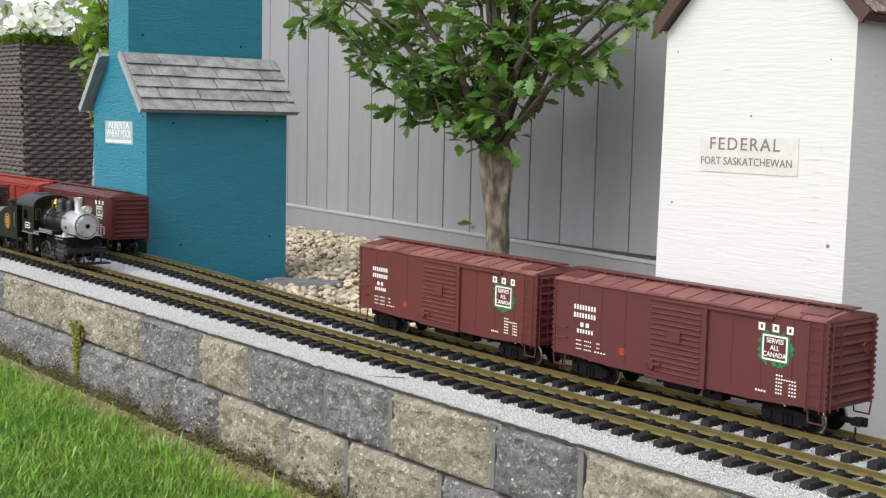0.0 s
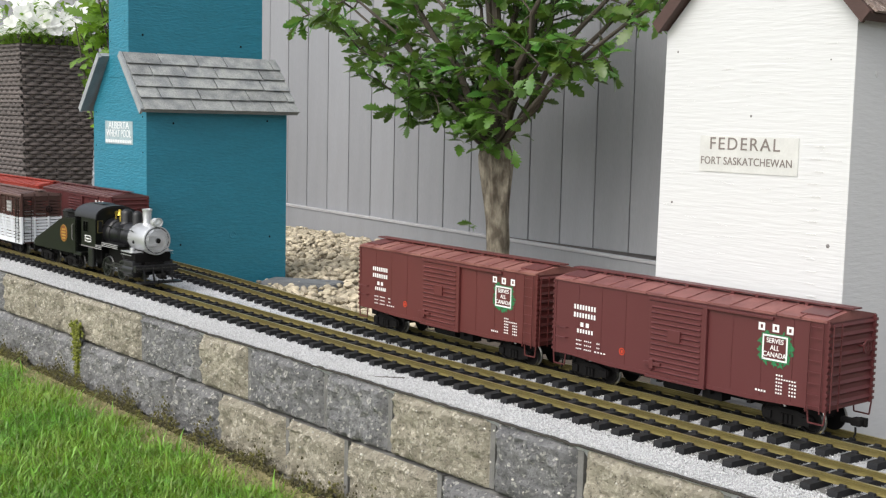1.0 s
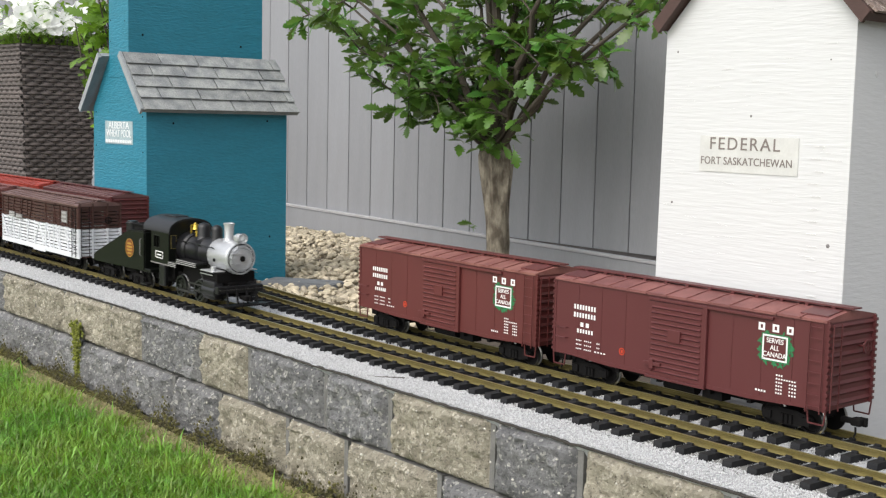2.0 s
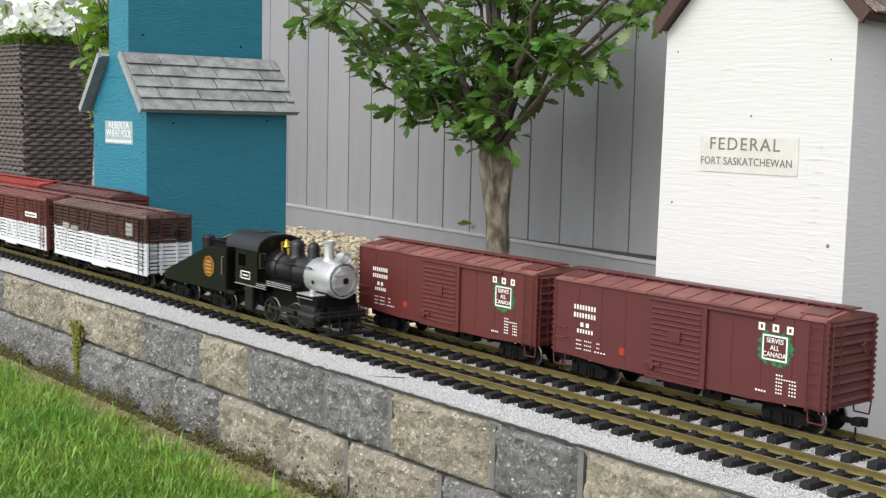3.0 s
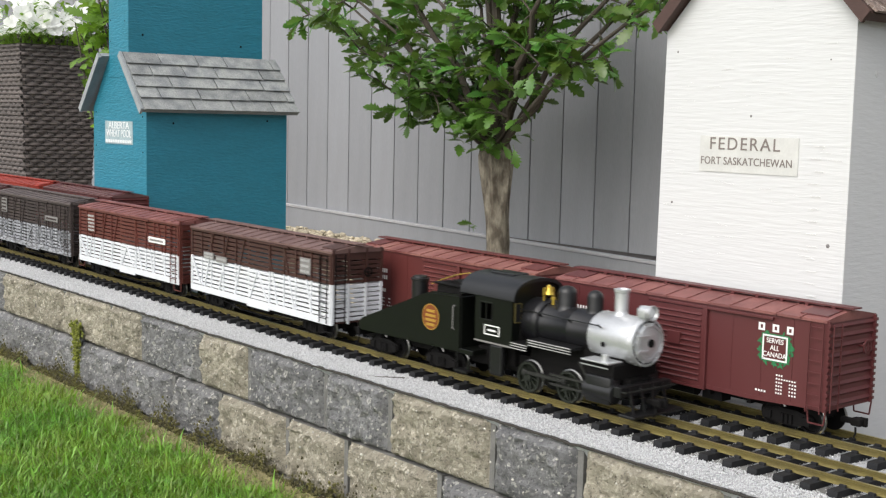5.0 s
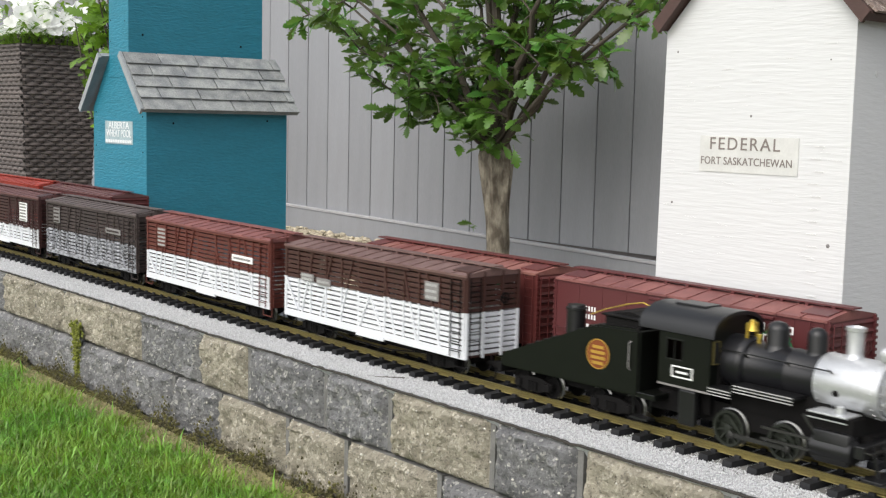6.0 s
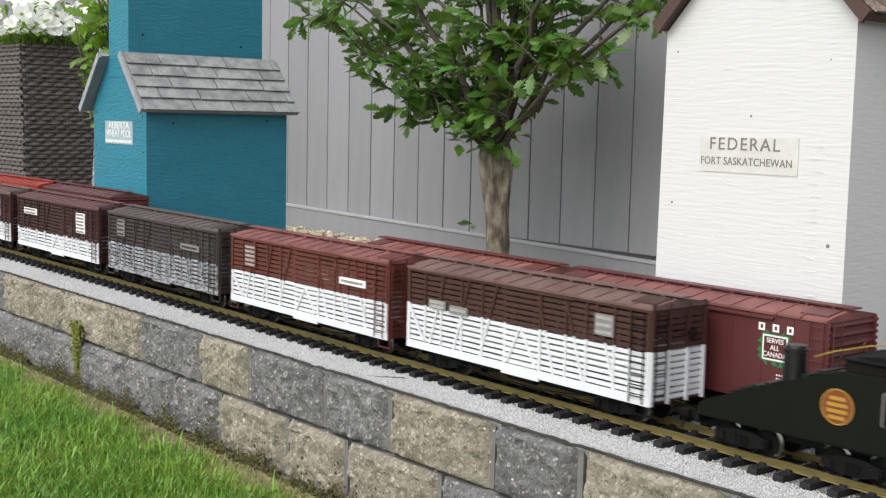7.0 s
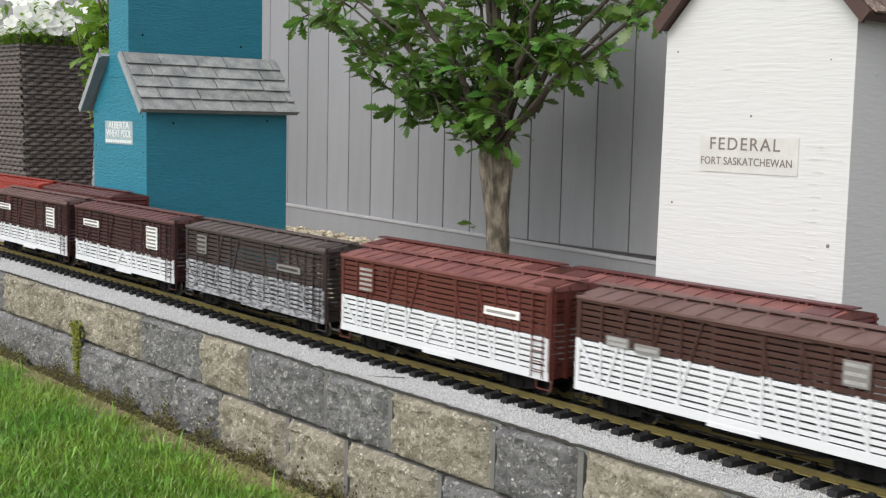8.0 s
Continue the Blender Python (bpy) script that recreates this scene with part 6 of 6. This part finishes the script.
def petunia_leaves():
    rng = random.Random(17)
    kind = leaf_mesh(90, SHRUB, 0.8)
    vs, fs = [], []
    for i in range(420):
        d = Vector((rng.gauss(0.2, 0.8), rng.gauss(-0.3, 0.8), rng.gauss(0.2, 0.5))).normalized()
        m = Matrix.Translation((rng.uniform(-3.88, -3.42), rng.uniform(0.73, 1.06), 0.665 + 0.16 * rng.random() ** 1.5)) @ d.to_track_quat("X", "Z").to_matrix().to_4x4() @ Matrix.Scale(rng.uniform(0.03, 0.06), 4)
        base = len(vs)
        vs += [tuple(m @ v.co) for v in kind.vertices]
        fs += [tuple(base + j for j in q.vertices) for q in kind.polygons]
    tagged(piece("petunia_leaves", loose_mesh("petunia_leaves", vs, fs, SHRUB), None, None, smooth=True, kind="stuff"), "green petunia leaves among the white blossoms", "foliage")


def petunia_mesh():
    bm = BM()
    n = 25
    c = bm.verts.new((0, 0, -0.018))
    ring1, ring2 = [], []
    for i in range(n):
        a = 2 * math.pi * i / n
        lobe = 1 + 0.10 * math.cos(5 * a)
        ring1.append(bm.verts.new((0.010 * math.cos(a), 0.010 * math.sin(a), -0.004)))
        ring2.append(bm.verts.new((0.036 * lobe * math.cos(a), 0.036 * lobe * math.sin(a), 0.004 + 0.003 * math.sin(10 * a))))
    for i in range(n):
        j = (i + 1) % n
        bm.faces.new((c, ring1[i], ring1[j]))
        bm.faces.new((ring1[i], ring2[i], ring2[j], ring1[j]))
    return mesh_of("petunia", bm, PETAL, True)


def flowers():
    rng = random.Random(14)
    me = petunia_mesh()
    first = None
    for i in range(46):
        x, y = rng.uniform(-3.88, -3.42), rng.uniform(0.73, 1.06)
        z = 0.705 + rng.uniform(0.0, 0.13)
        d = Vector((1.0 + rng.uniform(-0.6, 0.6), -0.55 + rng.uniform(-0.6, 0.6), 0.35 + rng.uniform(-0.3, 0.5)))
        q = d.to_track_quat("Z", "Y").to_matrix().to_4x4()
        ob = piece("petunia", me, None, None, at=Matrix.Translation((x, y, z)) @ q @ pose(0, 0, 0, 0, 0, rng.uniform(0, 90)))
        tagged(ob, "white petunia blossom in the wicker planter", "flower", "planter blossoms")


def tree():
    tr = thing("young_tree", "young green-leaved tree with a pale grey-brown trunk", "tree")
    rng = random.Random(31)
    TX, TY = -0.862, 1.10
    bm = BM()
    prof = [(-0.13, 0.038), (-0.06, 0.030), (0.02, 0.0335), (0.08, 0.0325), (0.14, 0.035), (0.19, 0.040), (0.235, 0.047), (0.265, 0.047), (0.30, 0.036)]
    tube(bm, [(TX + 0.008 - 0.003 * i, TY, z) for i, (z, r) in enumerate(prof)], [r for z, r in prof], 20)
    for v in bm.verts:
        v.co += Vector((1, 1, 0)) * 0.006 * noise.noise(Vector((v.co.x * 22, v.co.y * 22, v.co.z * 6)))
    for v in bm.verts:
        if v.co.z > 0.05:                        # fluted towards the fork
            k = math.atan2(v.co.y - TY, v.co.x - TX)
            v.co += Vector((math.cos(k), math.sin(k), 0)) * 0.007 * math.sin(5 * k + 1) * min(1, (v.co.z - 0.05) / 0.15)
    part("trunk", bm, BARK, tr, "pale grey-brown trunk swelling at the fork", True)
    base = Vector((TX - 0.008, TY, 0.265))
    # limbs: end offsets from the fork (right, away, up) and thickness
    ends = [(-0.60, -0.16, 0.50, 0.011), (-0.90, 0.05, 0.50, 0.011), (-0.50, 0.20, 0.28, 0.009), (-0.36, -0.22, 0.62, 0.013), (-0.14, 0.05, 0.75, 0.017), (0.06, -0.10, 0.80, 0.019), (0.20, 0.12, 0.75, 0.016), (0.38, -0.12, 0.58, 0.014), (0.56, 0.10, 0.50, 0.012), (0.72, -0.05, 0.44, 0.011), (0.30, -0.14, 0.24, 0.006), (-0.20, -0.16, 0.22, 0.007), (-0.30, -0.12, 0.16, 0.006), (-0.52, -0.10, 0.30, 0.009), (0.54, 0.20, 0.66, 0.011), (-0.72, 0.20, 0.66, 0.011), (-0.02, 0.26, 0.50, 0.012), (-0.80, -0.10, 0.42, 0.009), (-0.26, 0.10, 0.55, 0.012), (0.28, 0.05, 0.55, 0.012), (0.12, 0.22, 0.62, 0.012), (0.02, 0.06, 0.60, 0.019), (-0.05, -0.04, 0.66, 0.020)]
    leaves = []
    for ex, ey, ez, r in ends:
        end = base + Vector((ex, ey, ez))
        bend = Vector((ex * 0.32, ey * 0.4, ez * 0.55))
        pts = []
        for i in range(9):
            t = i / 8
            p = base * (1 - t) ** 2 + (base + bend) * 2 * t * (1 - t) + end * t * t
            p += Vector((rng.gauss(0, 0.006), rng.gauss(0, 0.006), rng.gauss(0, 0.006))) * (1 if 0 < i < 8 else 0)
            pts.append(p)
        bm = BM()
        tube(bm, pts, [r * (1 - 0.80 * i / 8) for i in range(9)], 8)
        part("limb", bm, TWIG, tr, smooth=True)
        for i in range(3, 9):
            for k in range(2):
                d = Vector((rng.gauss(ex * 0.5, 0.5), rng.gauss(ey * 0.3 - 0.1, 0.5), rng.gauss(0.12, 0.25))).normalized()
                ln = rng.uniform(0.05, 0.16)
                a, b = pts[i], pts[i] + d * ln
                off = a - base                   # thin foliage low on the side towards the white house
                if off.x > 0.03 and off.z < 0.22 and rng.random() < 0.65:
                    continue
                leaves.append((a, b))
    spots = []
    for a, b in leaves:
        m = (a + b) / 2 + Vector((0, 0, 0.008))
        bm = BM()
        tube(bm, [a, m, b], [0.0030, 0.0022, 0.0012], 5)
        part("twig", bm, TWIG, tr, smooth=True)
        n = rng.randint(7, 11)
        for i in range(n):
            t = 0.25 + 0.75 * i / (n - 1)
            p = a.lerp(b, t)
            away = (b - a).normalized() * 0.7 + Vector((rng.gauss(0, 0.6), rng.gauss(0, 0.6), rng.gauss(0.06, 0.22)))
            spots.append((p, away.normalized(), rng.uniform(0.036, 0.074)))
    for i in range(60):                          # leaves crowding the fork
        p = base + Vector((max(-0.12, min(0.13, rng.gauss(0.015, 0.07))), rng.gauss(-0.05, 0.05), 0.015 + abs(rng.gauss(0.050, 0.045))))
        spots.append((p, Vector((rng.gauss(0.1, 0.9), rng.gauss(-0.3, 0.6), rng.gauss(0.08, 0.14))).normalized(), rng.uniform(0.040, 0.066)))
    kinds = [leaf_mesh(i, LEAF) for i in range(6)]
    spots.sort(key=lambda s: s[0].z + 0.6 * s[0].y)
    far = []
    for i, (p, d, s) in enumerate(spots):
        if p.z > 0.82 and i % 4:                 # unseen top leaves thinned to let more light reach the fence
            continue
        q = d.to_track_quat("X", "Z").to_matrix().to_4x4()
        m = Matrix.Translation(p) @ q @ pose(0, 0, 0, rng.gauss(0, 28), rng.gauss(0, 14), 0) @ Matrix.Scale(s, 4)
        if i < 300:
            piece("leaf", kinds[i % 6], None, tr, at=m)
        else:
            far.append((m, i % 6))
    vs, fs = [], []
    for m, k in far:
        base_i = len(vs)
        vs += [tuple(m @ v.co) for v in kinds[k].vertices]
        fs += [tuple(base_i + j for j in q.vertices) for q in kinds[k].polygons]
    me = loose_mesh("crown", vs, fs, LEAF)
    tagged(piece("crown", me, None, tr, smooth=True), "dense lobed green leaves", kind="stuff")
    # a low shoot on the trunk
    for i in range(3):
        piece("shoot_leaf", kinds[i], None, tr, "small bright shoot", at=pose(TX - 0.05, TY - 0.045, 0.055 + 0.006 * i, 20 * i, -20, 150 + 40 * i) @ Matrix.Scale(0.045, 4))


def shrub():
    sh = thing("shrub", "bright green leafy shrub beside the planter", "shrub")
    rng = random.Random(44)
    kinds = [leaf_mesh(60 + i, SHRUB, 1.1) for i in range(4)]
    bm = BM()
    root = Vector((-2.40, 0.80, -0.11))
    for i in range(22):
        tip = Vector((-2.70 + rng.gauss(0.0, 0.07), 0.74 + rng.gauss(0, 0.05), rng.uniform(0.42, 0.85)))
        mid = (root + tip) / 2 + Vector((rng.gauss(0, 0.04), rng.gauss(0, 0.04), 0.05))
        tube(bm, [root, mid, tip], [0.008, 0.005, 0.002], 6)
        for k in range(9):
            p = mid.lerp(tip, 0.40 + 0.60 * k / 8)
            d = Vector((rng.gauss(0.2, 0.8), rng.gauss(-0.3, 0.7), rng.gauss(0.0, 0.4))).normalized()
            q = d.to_track_quat("X", "Z").to_matrix().to_4x4()
            piece("leaf", kinds[(i + k) % 4], None, sh, at=Matrix.Translation(p) @ q @ pose(0, 0, 0, rng.gauss(0, 30), 5, 0) @ Matrix.Scale(rng.uniform(0.05, 0.095), 4))
    part("stems", bm, TWIG, sh, smooth=True)


def dry_leaves():
    for seed, x, y, z, turn, size in ((71, DRY[0][0], DRY[0][1], 0.004, 20, 0.034), (72, DRY[1][0], DRY[1][1], 0.000, 75, 0.026)):
        ob = piece("dry_leaf", leaf_mesh(seed, STRAW, 1.0, "dry_leaf"), None, None, at=pose(x, y, z, 12, -8, turn) @ Matrix.Scale(size, 4))
        tagged(ob, "curled tan dry leaf lying beside the siding rail", "leaf", "fallen leaves")


DRY = ((0.200, 0.126), (0.513, 0.126))


# ---- build ----
ground_sheets()
bed_edging()
retaining_wall()
fence()
bed_joint()
rail_track("front_track", FRONT, "brass-railed garden railway track on black ties")
rail_track("rear_track", BACK, "brass-railed siding track on black ties")
boxcar(BOX_RED2, BOX_ROOF2, "red-brown boxcar with a sun-faded roof", on_track(BACK, 0.2125), seed=3)
boxcar(BOX_RED, BOX_ROOF, "red-brown boxcar with white lettering and a green wreath", on_track(BACK, 0.4671 + 0.2125), seed=4)
boxcar(BOX_DEEP, ROOF_DEEP, "deep maroon boxcar with a dusty roof", on_track(BACK, -1.130 - 0.2125), seed=5)
boxcar(BOX_ORANGE, BOX_ORANGE, "plain orange-red boxcar on the siding", on_track(BACK, -1.130 - 0.2125 - 0.467), lettered=False)
blue_elevator()
white_elevator()
planter()
petunia_leaves()
flowers()
shrub()
tree()
stones()
dry_leaves()
lawn()
lawn_beyond()
moss()
grit_grains()
ENGINE = locomotive()
TENDER = tender()
dim = SIGN_GREY
TRAIN = [
    (stock_car("brown and white slatted stock car with a white end", BROWN_SLAT, WHITE_SLAT, BROWN_ROOF, [(0.365, 0.395, 0.101, 0.127, dim, SIGN_INK), (0.050, 0.086, 0.091, 0.103, dim, SIGN_INK), (0.094, 0.132, 0.089, 0.100, dim, SIGN_INK)], True), -0.600),
    (stock_car("red-brown and white slatted stock car", RED_SLAT, WHITE_SLAT, BOX_ROOF, [(0.048, 0.084, 0.094, 0.131, RED_SLAT, SIGN_INK), (0.330, 0.398, 0.098, 0.109, LETTER, SIGN_GREY)], zw=0.0825), -1.099),
    (stock_car("weathered grey slatted stock car", GREY_SLAT, GREY_LOW, GREY_ROOF, [(0.045, 0.078, 0.098, 0.131, dim, GREY_SLAT), (0.315, 0.385, 0.098, 0.109, dim, GREY_SLAT)], zw=0.0805), -1.598),
    (stock_car("dark maroon and white slatted stock car", DARKRED_SLAT, WHITE_SLAT, ROOF_DEEP, [(0.045, 0.120, 0.105, 0.119, LETTER, SIGN_GREY), (0.340, 0.385, 0.085, 0.128, LETTER, SIGN_GREY)], zw=0.0725), -2.097),
    (stock_car("dark maroon and white slatted stock car at the train's tail", DARKRED_SLAT, WHITE_SLAT, BROWN_ROOF, [(0.045, 0.120, 0.105, 0.119, LETTER, SIGN_GREY), (0.340, 0.385, 0.085, 0.128, LETTER, SIGN_GREY)], zw=0.0725), -2.596),
]


# ---- the train runs ----
def run(t):
    """How far the engine has come at t seconds, in metres along x."""
    return 0.000552693 * t ** 3 - 0.00698778 * t ** 2 + 0.345799 * t - 1.1465


def motions():
    times = [i / 15 for i in range(121)]

    def ride(ob, offset, reach):
        # the vehicle's own origin may lie off its middle: offset is where its middle stands from the engine's origin
        return [(t, on_track(FRONT, run(t) + offset, reach)) for t in times]

    def roll(wheels, r, x):
        walk(wheels, [(t, pose(x, 0, r, 0, math.degrees((run(t) - run(0)) / r), 0)) for t in times])

    walk(ENGINE, [(t, on_track(FRONT, run(t) + 0.10, 0.05) @ pose(-0.10, 0, 0)) for t in times])
    walk(TENDER, [(t, on_track(FRONT, run(t) - 0.19, 0.08) @ pose(0.19, 0, 0)) for t in times])
    for part_ob in ENGINE.children:
        if part_ob.name.startswith("driver_axle"):
            roll(part_ob, DRIVER_R, part_ob.matrix_basis.translation.x)
        if part_ob.name.startswith("side_rod"):
            walk(part_ob, [(t, pose(-0.008 * math.sin((run(t) - run(0)) / DRIVER_R), 0, DRIVER_R - 0.008 * math.cos((run(t) - run(0)) / DRIVER_R))) for t in times])
    for car, offset in TRAIN:
        walk(car, ride(car, offset, 0.16))
    for car in [TENDER] + [c for c, _ in TRAIN]:
        for truck in car.children:
            if truck.name.startswith("truck"):
                for w in truck.children:
                    roll(w, WHEEL_R, w.matrix_basis.translation.x)


motions()
